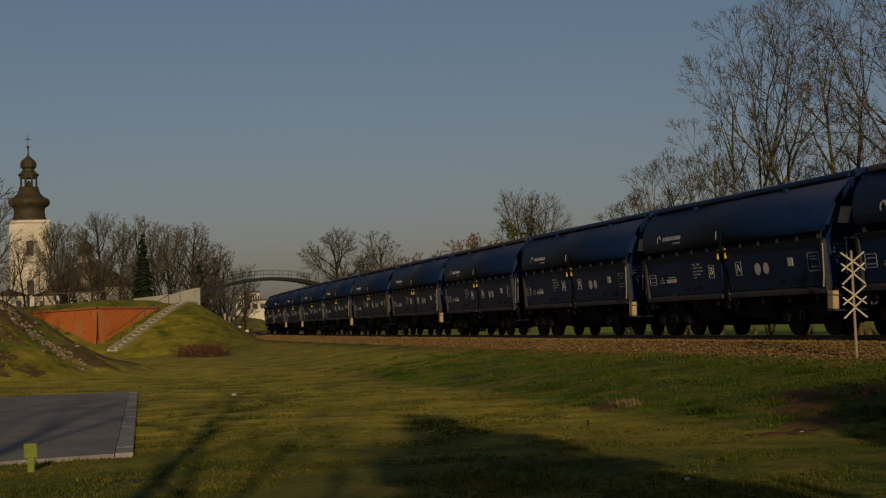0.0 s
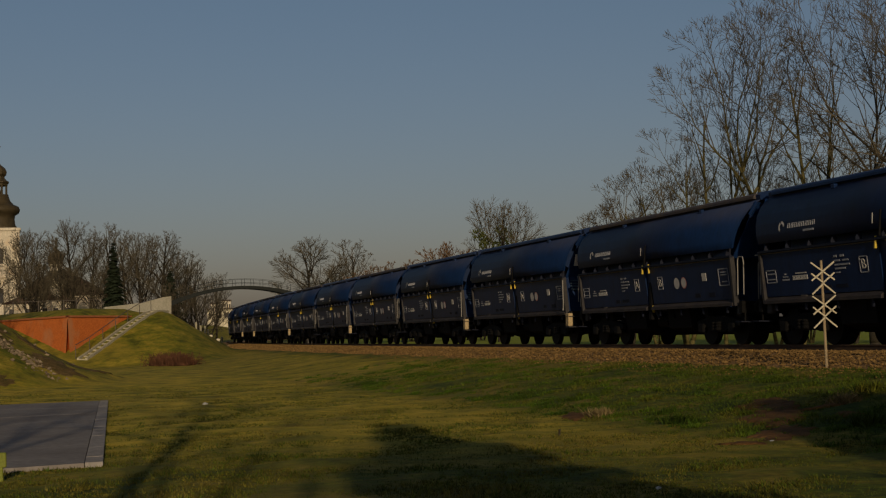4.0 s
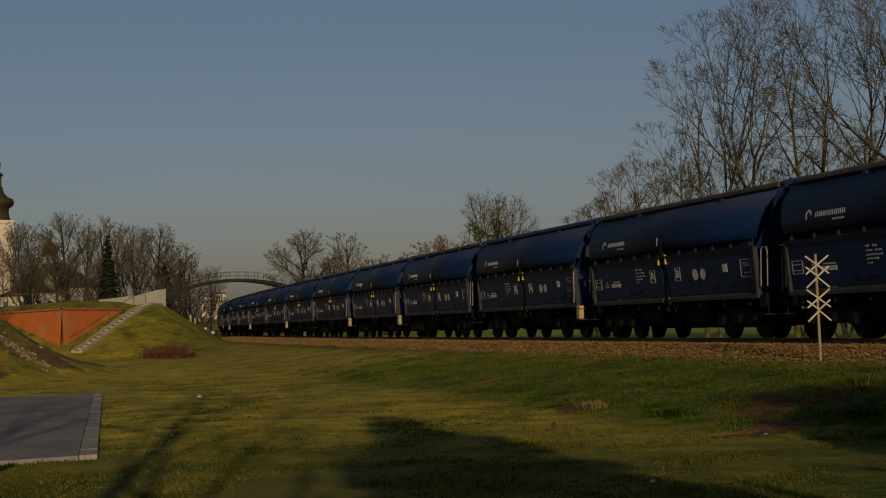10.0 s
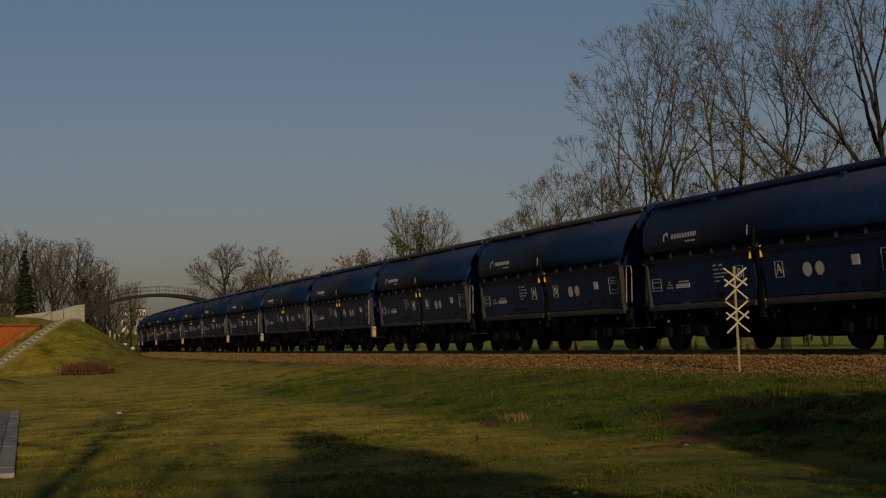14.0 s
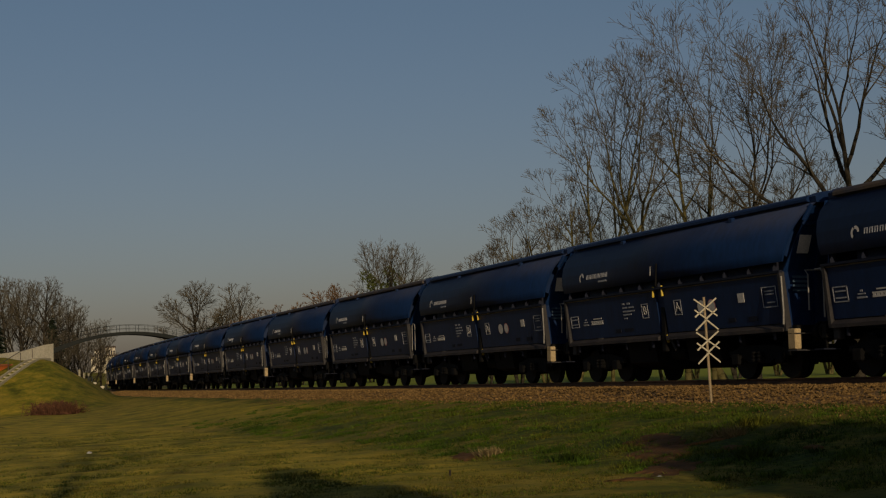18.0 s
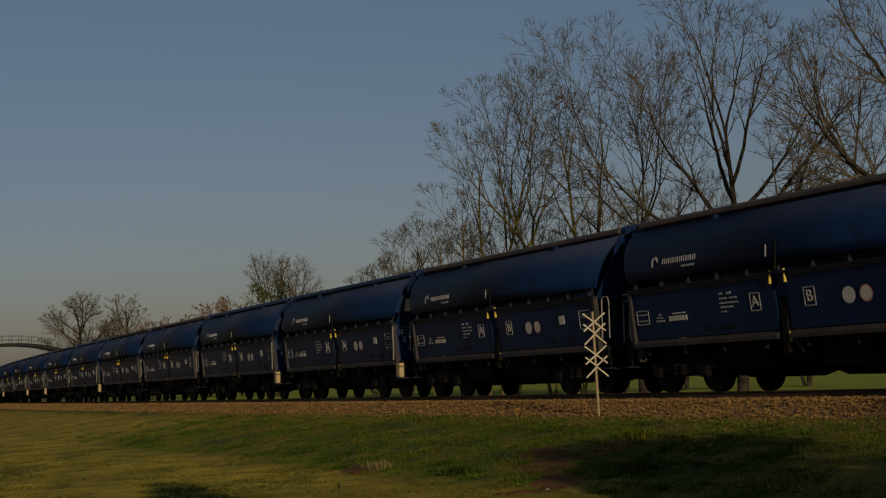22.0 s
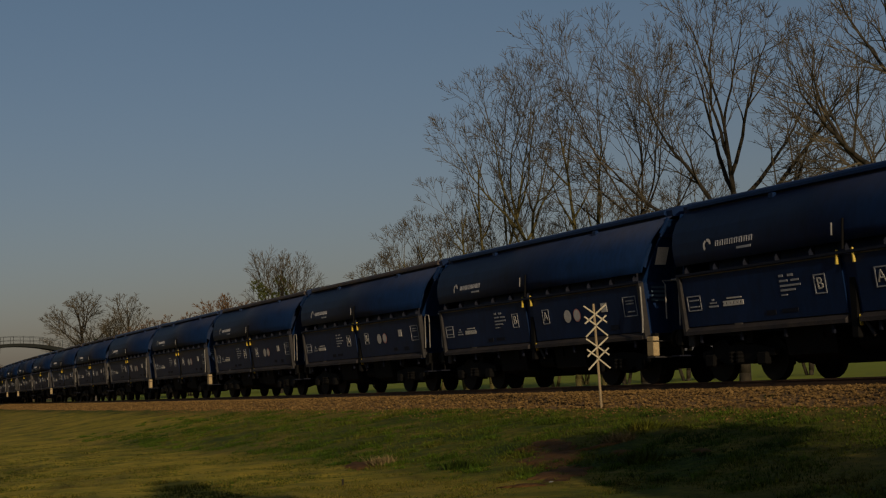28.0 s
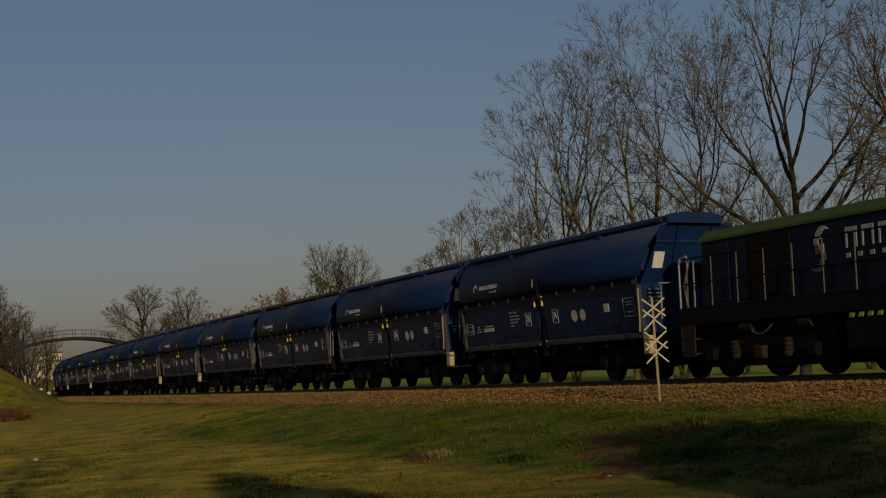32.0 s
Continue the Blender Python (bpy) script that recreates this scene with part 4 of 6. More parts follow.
        part("brake_cylinder", tubes([((-1.3, yc - 1.9, 1.12), (-1.3, yc - 1.5, 1.12), 0.12, 0.12)], 10), LOCODIRT, fr)
        part("hose", pipe([(-1.36, yc - 0.6 + 0.1 * k, 1.15 - 0.22 * math.sin(math.pi * k / 10)) for k in range(11)], 0.02), GREYPOST, fr)
    bm = bmesh.new()
    add_box(bm, -1.4, 1.4, -10.2, -6.6, 0.45, 1.3, 0.05)
    part("fuel_tank", bm, BLACK, L)
    for k in range(12):
        y = -6.75 - 0.28 * k
        bm = bmesh.new()
        prism(bm, [(y, 1.12), (y - 0.13, 1.12), (y - 0.18, 1.21), (y - 0.05, 1.21)], "x", -1.425, -1.40)
        part("hazard_stripe", bm, HAZARD, L, "bright lime hazard stripe")
    return L


LOCO = locomotive()

# ---------------------------------------------------------------- the crossing sign by the ballast


def crossing_sign():
    w = empty("crossbuck_sign", pose(*beside(27.3, -3.0, -0.40), 1.0, -1.0, 16))
    tagged(w, "weathered cream crossbuck signpost beside the ballast", "sign")
    part("post", tubes([((0, 0, -0.15), (0, 0, 2.36), 0.032, 0.028)], 8), SIGNP, w, "brown weathered post")
    def arm(x0, z0, x1, z1):
        bm = bmesh.new()
        dx, dz = x1 - x0, z1 - z0
        n = math.hypot(dx, dz)
        nx, nz = -dz / n * 0.016, dx / n * 0.016
        prism(bm, [(x0 + nx, z0 + nz), (x1 + nx, z1 + nz), (x1 - nx, z1 - nz), (x0 - nx, z0 - nz)], "y", -0.055, -0.033)
        part("arm", bm, SIGNW, w, "cream board")
    for zc in (2.12, 1.38):
        arm(-0.29, zc + 0.2, 0.29, zc - 0.2)
        arm(-0.29, zc - 0.2, 0.29, zc + 0.2)
        arm(-0.29, zc - 0.04, 0.0, zc - 0.27 + 0.02)
        arm(0.29, zc - 0.04, 0.0, zc - 0.27 + 0.02)
        arm(0.0, zc - 0.27, -0.29, zc - 0.5)
        arm(0.0, zc - 0.27, 0.29, zc - 0.5)


crossing_sign()

# ---------------------------------------------------------------- trees


def unit(v):
    return v / (math.sqrt(float(v @ v)) + 1e-9)


def grow(seed, h, spread, clear=0.25, lean=(0, 0), limbs=None, stems=1, r=0.2, floor=0.0125, levels=4, dense=1.0, rise=0.30, droop=0.0):
    """Branch rows of a leafless tree, (thick, thin): a trunk that forks into limbs, each of which sends out side branches, twigs and twiglets that turn up to the light.
    limbs: rows of (height on the trunk, lean to the right, lean to the back, length), all in parts of h but the leans, in degrees."""
    rr = np.random.RandomState(seed)
    thick, thin = [], []
    gap = (0, 0.52 / dense, 0.40 / dense, 0.34 / dense, 0.3)
    seg = (0.8, 0.55, 0.40, 0.30, 0.24)
    wob = (0, 0.09, 0.10, 0.12, 0.14)
    part_of = (0, 0.52, 0.48, 0.42, 0.4)
    unit_h = h / 16.0

    def turned(d, angle, roll):
        a = unit(np.cross(d, (0.3, 0.5, 0.81) if abs(d[2]) > 0.9 else (0, 0, 1.0)))
        b = np.cross(d, a)
        return unit(d * math.cos(angle) + (a * math.cos(roll) + b * math.sin(roll)) * math.sin(angle))

    def branch(p, d, length, rad, lev, roll):
        n = max(2, int(length / (seg[lev] * unit_h)))
        step, since = length / n, rr.uniform(0, 1)
        end = max(floor * 0.7, rad * 0.2)
        for i in range(n):
            t = i / n
            d = unit(d + rr.normal(0, wob[lev], 3) + np.array([0, 0, rise * (0.42 if lev == 1 else 0.26) * step / unit_h - droop * step * t]))
            q = p + d * step
            ra, rb = rad + (end - rad) * t, rad + (end - rad) * (i + 1) / n
            (thick if lev == 1 else thin).append((p, q, max(ra, floor * 0.75), max(rb, floor * 0.7)))
            since += step / (gap[lev] * unit_h)
            while since > 1 and t >= (0.26 if lev == 1 else 0.2) and lev < levels:
                since -= rr.uniform(0.75, 1.25)
                roll += 2.4 + rr.normal(0, 0.5)
                ln = max(0.4 * unit_h, length * part_of[lev] * (1.1 - 0.6 * t) * rr.uniform(0.6, 1.25))
                branch(q, turned(d, radians(rr.uniform(24, 46)), roll), ln, max(floor * 0.8, min(rb * 0.75, 0.014 * ln + 0.006)), lev + 1, roll)
            since = min(since, 1.0)
            p = q
        if lev < levels:   # the tip splits
            for sgn in (-1, 1):
                branch(p, turned(d, radians(rr.uniform(12, 30)), roll + sgn * 1.57), max(0.4 * unit_h, length * 0.2), max(floor * 0.8, end), lev + 1, roll)

    for k in range(stems):
        ang = 2 * math.pi * k / stems + seed
        foot = np.array([math.cos(ang), math.sin(ang), 0]) * (0 if stems == 1 else 0.6 * r)
        out = np.array([math.cos(ang), math.sin(ang), 0]) * (0 if stems == 1 else 0.26)
        hk = h * (1 if stems == 1 else rr.uniform(0.72, 1.0))
        rk = r * (1 if stems == 1 else rr.uniform(0.7, 1.0))
        # the stem
        n = 16
        p = foot + np.array([0, 0, -0.3])
        d = unit(np.array([math.tan(radians(lean[0])), math.tan(radians(lean[1])), 1.0]) + out)
        path = []
        own = limbs
        if own is None:
            own = []
            m = max(5, int(6 * dense + 2))
            for q in range(m):
                f = clear + (0.86 - clear) * (q + 0.5) / m
                a = 2.4 * q + seed
                tilt = 58 - 40 * (f - clear) / (1 - clear) + rr.uniform(-8, 8)
                own.append((f, tilt * math.cos(a), tilt * math.sin(a), min(spread / h * 1.25, (1.02 - f) * 1.1) * rr.uniform(0.8, 1.1)))
        top = max(f for f, *_ in own) if limbs is not None else 0.86
        step = hk * top / n
        for i in range(n):
            d = unit(d + rr.normal(0, 0.035, 3) + np.array([0, 0, 0.05 if i > 3 else 0]))
            q = p + d * step
            ra, rb = rk * (1 - 0.75 * i / n), rk * (1 - 0.75 * (i + 1) / n)
            thick.append((p, q, max(ra, 0.02), max(rb, 0.02)))
            path.append((q, rb))
            p = q
        if limbs is None:   # the leader
            branch(p, d, hk * 0.12, max(path[-1][1], 0.03), 2, 0.0)
        for f, ax, ay, ln in own:
            q, rb = path[min(n - 1, max(0, int(f / top * n) - 1))]
            tilt = math.hypot(ax, ay)
            da = np.array([math.sin(radians(tilt)) * ax / (tilt + 1e-6), math.sin(radians(tilt)) * ay / (tilt + 1e-6), math.cos(radians(tilt))])
            branch(q, da, hk * ln * 0.84, min(rb * 0.9, 0.014 * hk * ln + 0.02), 1, rr.uniform(0, 6.28))
    return thick, thin


def bare_tree(seed, place, h, spread, label, bark=BARK, twig=TWIG, turn=0.0, name="bare_tree", group="", **kw):
    thick, thin = grow(seed, h, spread, **kw)
    w = empty(name, pose(*place, 0, 0, turn))
    tagged(w, label, "tree", group)
    smooth(part("trunk", tubes(thick, 7), bark, w, "bark-covered trunk with main limbs"))
    part("crown", tubes(thin, 3), twig, w, "leafless twigs")
    return w


def on_ground(x, y, dz=0.0):
    return x, y, float(height(np.array([x]), np.array([y]))[0]) + dz


def right_grove():
    g = "bare trees behind the track"
    def put(seed, bearing, away, h, spread, label, **kw):
        x, y = away * math.sin(bearing), away * math.cos(bearing)
        return bare_tree(seed, on_ground(x, y), h, spread, label, group=g, turn=-math.degrees(bearing), **kw)
    mossy = dict(bark=BARK_G)
    # the leaning mossy tree: a bent trunk that fans out high up
    put(11, 0.2930, 74, 16.3, 4.0, "leafless tree with a leaning mossy trunk behind the railway", lean=(-29, 3), r=0.27, rise=0.40, limbs=[(0.44, -50, 10, 0.36), (0.52, 14, 12, 0.42), (0.60, -44, -8, 0.42), (0.64, -12, 14, 0.50), (0.64, -26, -10, 0.48), (0.64, 6, -12, 0.52), (0.64, 24, 8, 0.50), (0.58, 40, -10, 0.36)], **mossy)
    put(12, 0.2670, 71, 15.0, 3.0, "tall slender leafless tree behind the railway", clear=0.42, r=0.17, dense=0.9, rise=0.42, **mossy)
    put(19, 0.2850, 73, 14.8, 3.0, "slim leafless tree behind the railway", clear=0.46, r=0.15, dense=0.8, rise=0.4, lean=(2, 0), **mossy)
    put(13, 0.3140, 67, 16.6, 4.6, "leafless forked tree with a dark trunk behind the railway", lean=(-1, 0), r=0.25, rise=0.30, limbs=[(0.44, 62, 12, 0.40), (0.40, -56, 14, 0.34), (0.49, 26, 10, 0.48), (0.49, -20, -8, 0.62), (0.49, 8, 6, 0.62), (0.49, 20, -16, 0.54), (0.49, -36, 18, 0.46), (0.49, -4, 20, 0.54)])
    put(14, 0.3812, 62, 16.6, 5.0, "broad dark leafless tree behind the railway", r=0.27, rise=0.26, limbs=[(0.32, 58, 6, 0.60), (0.30, -44, 10, 0.54), (0.36, 66, -18, 0.48), (0.40, 44, -14, 0.54), (0.42, -34, -14, 0.50), (0.48, 34, 20, 0.46), (0.52, -28, 18, 0.44), (0.58, 22, -16, 0.42), (0.62, -20, 4, 0.40), (0.68, 12, 12, 0.38), (0.68, -6, -8, 0.40)])
    put(15, 0.5350, 57, 18.0, 8.0, "large leafless tree with sweeping boughs behind the railway", r=0.36, rise=0.22, limbs=[(0.30, -66, 10, 0.62), (0.38, -58, -16, 0.60), (0.46, -50, 20, 0.56), (0.54, -40, -4, 0.54), (0.46, 30, 10, 0.52), (0.40, 48, -8, 0.52), (0.56, -14, 16, 0.46), (0.56, 10, -14, 0.46), (0.34, -72, 26, 0.50)])
    put(16, 0.1700, 79, 12.2, 3.4, "many-stemmed leafless tree behind the railway", clear=0.36, stems=4, r=0.11, dense=0.75, rise=0.36, **mossy)
    put(17, 0.1890, 78, 14.2, 3.4, "many-stemmed leafless tree behind the railway", clear=0.38, stems=3, r=0.14, dense=0.85, rise=0.40, **mossy)
    put(20, 0.2060, 77, 14.6, 2.6, "slim leafless tree behind the railway", clear=0.4, r=0.14, dense=0.8, rise=0.42, **mossy)
    put(24, 0.2150, 79, 12.6, 2.4, "slim leafless tree behind the railway", clear=0.38, r=0.12, dense=0.8, rise=0.40, **mossy)
    put(18, 0.1500, 81, 9.6, 3.6, "low spreading leafless tree behind the railway", clear=0.15, stems=4, r=0.10, dense=0.8, rise=0.26)
    put(21, 0.1280, 84, 6.6, 3.4, "low leafless thicket tree behind the railway", clear=0.12, stems=4, r=0.08, dense=0.8, rise=0.2)
    put(22, 0.3420, 74, 11.4, 3.4, "low leafless tree behind the railway", clear=0.3, stems=3, r=0.11, dense=0.8)
    put(23, 0.2500, 80, 12.2, 3.2, "low leafless thicket tree behind the railway", clear=0.3, stems=3, r=0.11, dense=0.75, **mossy)
    put(25, 0.3000, 78, 12.0, 3.2, "low leafless thicket tree behind the railway", clear=0.3, stems=3, r=0.11, dense=0.75)
    for sd, b, d, h, sp in ((31, 0.2250, 84, 12.6, 3.6), (32, 0.2720, 86, 13.0, 3.6), (33, 0.3280, 80, 12.4, 3.6), (34, 0.3620, 76, 11.4, 3.6), (35, 0.4050, 74, 11.0, 3.6)):
        put(sd, b, d, h, sp, "low leafless growth between the trunks behind the railway", clear=0.42, stems=3, r=0.10, dense=0.65, rise=0.22, bark=BARK_G)
    put(26, 0.4250, 68, 10.4, 3.4, "low leafless thicket tree behind the railway", clear=0.3, stems=3, r=0.10, dense=0.75)


right_grove()


def spruce(seed, place, h, wide, label, droop=0.25):
    rnd = random.Random(seed)
    w = empty("spruce_tree", pose(*place))
    tagged(w, label, "tree")
    smooth(part("trunk", tubes([((0, 0, -0.3), (0, 0, h), 0.02 * h, 0.01)], 7), BARK, w))
    vs, fs = [], []
    z = h * 0.08
    while z < h * 0.99:
        f = 1 - z / h
        n = 9 if f > 0.3 else 6
        ph = rnd.uniform(0, 6.28)
        for k in range(n):
            a = ph + 2 * math.pi * k / n + rnd.uniform(-0.3, 0.3)
            ln = wide * (f ** 0.85) * rnd.uniform(0.5, 1.25) * (1 + 0.22 * math.sin(9 * f + 2 * a + seed)) + 0.15
            zz = z + rnd.uniform(-0.025, 0.025) * h
            for j in range(7):
                t0 = (j + 0.3) / 7.3
                c = Vector((math.cos(a), math.sin(a), 0))
                s = Vector((-math.sin(a), math.cos(a), 0))
                base = c * ln * t0 + Vector((0, 0, zz - droop * ln * t0 * t0))
                for side in (-1, 1):
                    wd = (0.34 * ln * (1 - t0) + 0.22) * rnd.uniform(0.7, 1.3)
                    tip = base + s * side * wd + c * wd * 0.7 + Vector((0, 0, -0.15 * wd))
                    i = len(vs)
                    vs += [tuple(base + Vector((0, 0, 0.13 * ln + 0.06))), tuple(base + Vector((0, 0, -0.05 * ln)) + c * 0.05), tuple(tip), tuple(base + c * wd * 0.8)]
                    fs += [(i, i + 1, i + 2), (i, i + 2, i + 3)]
        z += h * 0.022
    part("foliage", (vs, [], fs), NEEDLE, w, "dark green needled boughs")
    return w


def pine(seed, place, h, wide, label):
    """An irregular crown of needle clumps on a bare trunk."""
    rnd = random.Random(seed)
    w = empty("pine_tree", pose(*place))
    tagged(w, label, "tree")
    smooth(part("trunk", tubes([((0, 0, -0.3), (0.1, 0, h * 0.95), 0.017 * h, 0.03)], 7), BARK, w))
    vs, fs, segs = [], [], []
    for k in range(84):
        z = h * (0.15 + 0.83 * rnd.random() ** 0.9)
        f = math.sin(math.pi * min(1, max(0.12, (z / h - 0.2) / 0.85)))
        a, q = rnd.uniform(0, 6.28), wide * f * rnd.uniform(0.25, 1.0)
        c = Vector((q * math.cos(a), q * math.sin(a), z))
        segs.append(((0, 0, z - 0.3 * q - 0.2), tuple(c), 0.05, 0.02))
        rad = rnd.uniform(0.4, 0.8) * wide / 2.4
        for _ in range(110):
            v = Vector((rnd.gauss(0, 1), rnd.gauss(0, 1), rnd.gauss(0, 0.7)))
            p = c + v * rad * 0.5
            s = Vector((rnd.gauss(0, 1), rnd.gauss(0, 1), rnd.gauss(0, 1))).normalized()
            t = s.orthogonal().normalized() * 0.07
            i = len(vs)
            vs += [tuple(p - t), tuple(p + t), tuple(p + s * 0.34)]
            fs.append((i, i + 1, i + 2))
    part("limb_work", tubes(segs, 4), BARK, w, "short pine limbs")
    part("foliage", (vs, [], fs), NEEDLE, w, "dark needle clumps")
    return w


def left_woods():
    g = "bare trees by the church"
    shapes = ((15.5, 5.2, 0.28, 0.16, 1, 1.7, 0.3), (14.5, 5.6, 0.26, 0.14, 2, 1.35, 0.3), (15.8, 4.4, 0.24, 0.20, 1, 1.7, 0.4), (13.0, 5.4, 0.20, 0.10, 4, 1.0, 0.3), (15.5, 6.2, 0.30, 0.24, 1, 1.9, 0.2))
    base = [bare_tree(40 + k, (0, -500 - 20 * k, -60), h, sp, "leafless tree on the old rampart", group=g, floor=0.025, r=rr, clear=cl, stems=st, dense=dn, rise=rs, levels=3) for k, (h, sp, rr, cl, st, dn, rs) in enumerate(shapes)]
    rows = []
    rnd = random.Random(9)
    # bearing (offset over distance), distance, height factor
    for b, d, k, sc in ((-0.305, 205, 1, 0.95), (-0.315, 160, 4, 0.98), (-0.288, 210, 0, 0.85), (-0.2745, 232, 0, 1.15), (-0.262, 212, 3, 1.3), (-0.252, 225, 1, 1.1), (-0.243, 235, 2, 1.1), (-0.235, 212, 4, 1.12), (-0.226, 228, 0, 1.1), (-0.219, 240, 1, 1.15), (-0.210, 214, 2, 1.12), (-0.201, 230, 0, 1.12), (-0.193, 218, 3, 1.3), (-0.186, 238, 1, 1.25), (-0.178, 214, 4, 1.06), (-0.170, 226, 1, 1.1), (-0.162, 216, 2, 1.04), (-0.155, 232, 3, 1.3), (-0.148, 216, 1, 0.98), (-0.141, 224, 0, 0.85), (-0.215, 200, 3, 0.8), (-0.265, 196, 3, 0.8), (-0.24, 200, 3, 0.75), (-0.17, 204, 3, 0.75)):
        x, y = d * math.sin(b), d * math.cos(b)
        rows.append((k, x, y, sc, rnd.uniform(0, 360)))
    used = set()
    for k, x, y, sc, a in rows:
        m = pose(*on_ground(x, y, -0.3), 0, 0, a)
        if k not in used:
            used.add(k)
            base[k].matrix_basis = m @ Matrix.Diagonal((sc * 0.83, sc * 0.83, sc * 0.83, 1))
            t = base[k]
        else:
            t = copy_thing(base[k], m)
            t.scale = (sc * 0.83, sc * 0.83, sc * 0.83)
    t = copy_thing(base[0], pose(*on_ground(95 * math.sin(-0.343), 95 * math.cos(-0.343)), 0, 0, 40))
    t.scale = (1.15, 1.15, 1.15)
    t["label"], t["group"] = "tall leafless tree beside the spoil mound", "bare trees by the mound"
    # beyond the bridge and behind the train
    for b, d, k, sc in ((-0.0705, 265, 4, 1.22), (-0.060, 272, 3, 1.2), (-0.044, 270, 2, 1.25), (-0.034, 268, 3, 1.0)):
        x, y = d * math.sin(b), d * math.cos(b)
        t = copy_thing(base[k], pose(x, y, -0.4, 0, 0, rnd.uniform(0, 360)))
        t.scale = (sc * 1.28, sc * 1.28, sc * 0.96)
        t["group"] = "bare trees beyond the bridge"
        t["label"] = "leafless tree far beyond the footbridge"
    # lower scrub behind the train
    scrub = bare_tree(60, (0, -520, -60), 8.5, 3.4, "leafless russet scrub tree behind the train", twig=TWIG_O, group="scrub behind the train", floor=0.022, r=0.10, clear=0.08, stems=4, dense=1.3, levels=3)
    first = True
    for b, d, sc in ((0.026, 180, 1.3), (0.034, 172, 1.3), (-0.018, 190, 1.1), (-0.004, 188, 1.15), (0.010, 186, 1.15), (0.046, 165, 1.1), (-0.03, 196, 1.05)):
        m = pose(*on_ground(d * math.sin(b), d * math.cos(b)), 0, 0, rnd.uniform(0, 360))
        if first:
            scrub.matrix_basis, t, first = m, scrub, False
        else:
            t = copy_thing(scrub, m)
        t.scale = (sc * 1.4, sc * 1.4, sc * 1.3)
    # the tree with mistletoe
    d, b = 150.0, 0.058
    mt = bare_tree(61, on_ground(d * math.sin(b), d * math.cos(b)), 14.8, 7.4, "leafless tree hung with green mistletoe balls", floor=0.02, r=0.25, clear=0.2, dense=1.7, levels=3)
    rr = random.Random(5)
    for k in range(11):
        a, q, z = rr.uniform(0, 6.28), rr.uniform(0.6, 3.6), rr.uniform(8.0, 12.2)
        vs, fs = [], []
        c = Vector((q * math.cos(a), q * math.sin(a), z))
        rad = rr.uniform(0.35, 0.62)
        for j in range(150):
            v = Vector((rr.gauss(0, 1), rr.gauss(0, 1), rr.gauss(0, 1))).normalized()
            p = c + v * rad * rr.uniform(0.4, 1.0)
            s = v.orthogonal().normalized() * 0.07
            i = len(vs)
            vs += [tuple(p - s), tuple(p + s), tuple(p + v * 0.2)]
            fs.append((i, i + 1, i + 2))
        part("mistletoe", (vs, [], fs), MISTLE, mt, "green mistletoe ball")
    spruce(70, on_ground(-39.6, 186.0), 10.0, 1.55, "dark spruce among the bare rampart trees")
    spruce(71, on_ground(-35.5, 205.0), 9.0, 2.2, "small dark spruce among the bare trees")
    spruce(73, (-16.0, 240.0, -0.2), 9.5, 3.4, "dark conifer beyond the footbridge")


left_woods()


def shade_trees():
    """Trees at the back of the viewer, known by the shadows that they cast on the grass."""
    spruce(80, on_ground(3.9, -9.6), 9.8, 4.6, "broad dark spruce behind the viewpoint, casting a long shadow", droop=0.1)
    pine(81, on_ground(10.5, -3.4), 8.0, 2.6, "dense dark pine behind the viewpoint, shading the bank")
    pine(82, on_ground(17.3, -7.0), 9.6, 2.8, "dense dark pine behind the viewpoint, shading the bank")
    pine(86, on_ground(10.0, -6.5), 7.6, 2.7, "dense dark pine behind the viewpoint, shading the bank")
    bare_tree(83, on_ground(-1.0, -5.0), 15.0, 4.0, "leafless tree behind the viewpoint, streaking the grass with shade", clear=0.5, r=0.17, dense=0.8, levels=3, floor=0.02)
    bare_tree(84, on_ground(-3.3, -6.0), 14.0, 4.6, "leafless tree behind the viewpoint, streaking the slab with shade", clear=0.4, r=0.17, dense=0.5, levels=2, floor=0.02)
    bare_tree(85, on_ground(-6.2, -9.0), 15.0, 5.0, "leafless tree behind the viewpoint, streaking the slab with shade", clear=0.4, r=0.18, dense=0.5, levels=2, floor=0.02)
    bare_tree(87, on_ground(0.9, -8.0), 12.0, 4.6, "leafless tree behind the viewpoint, streaking the grass with shade", clear=0.3, r=0.12, dense=0.6, levels=3, floor=0.02)


shade_trees()

# ---------------------------------------------------------------- slab, bollard, small things on the grass


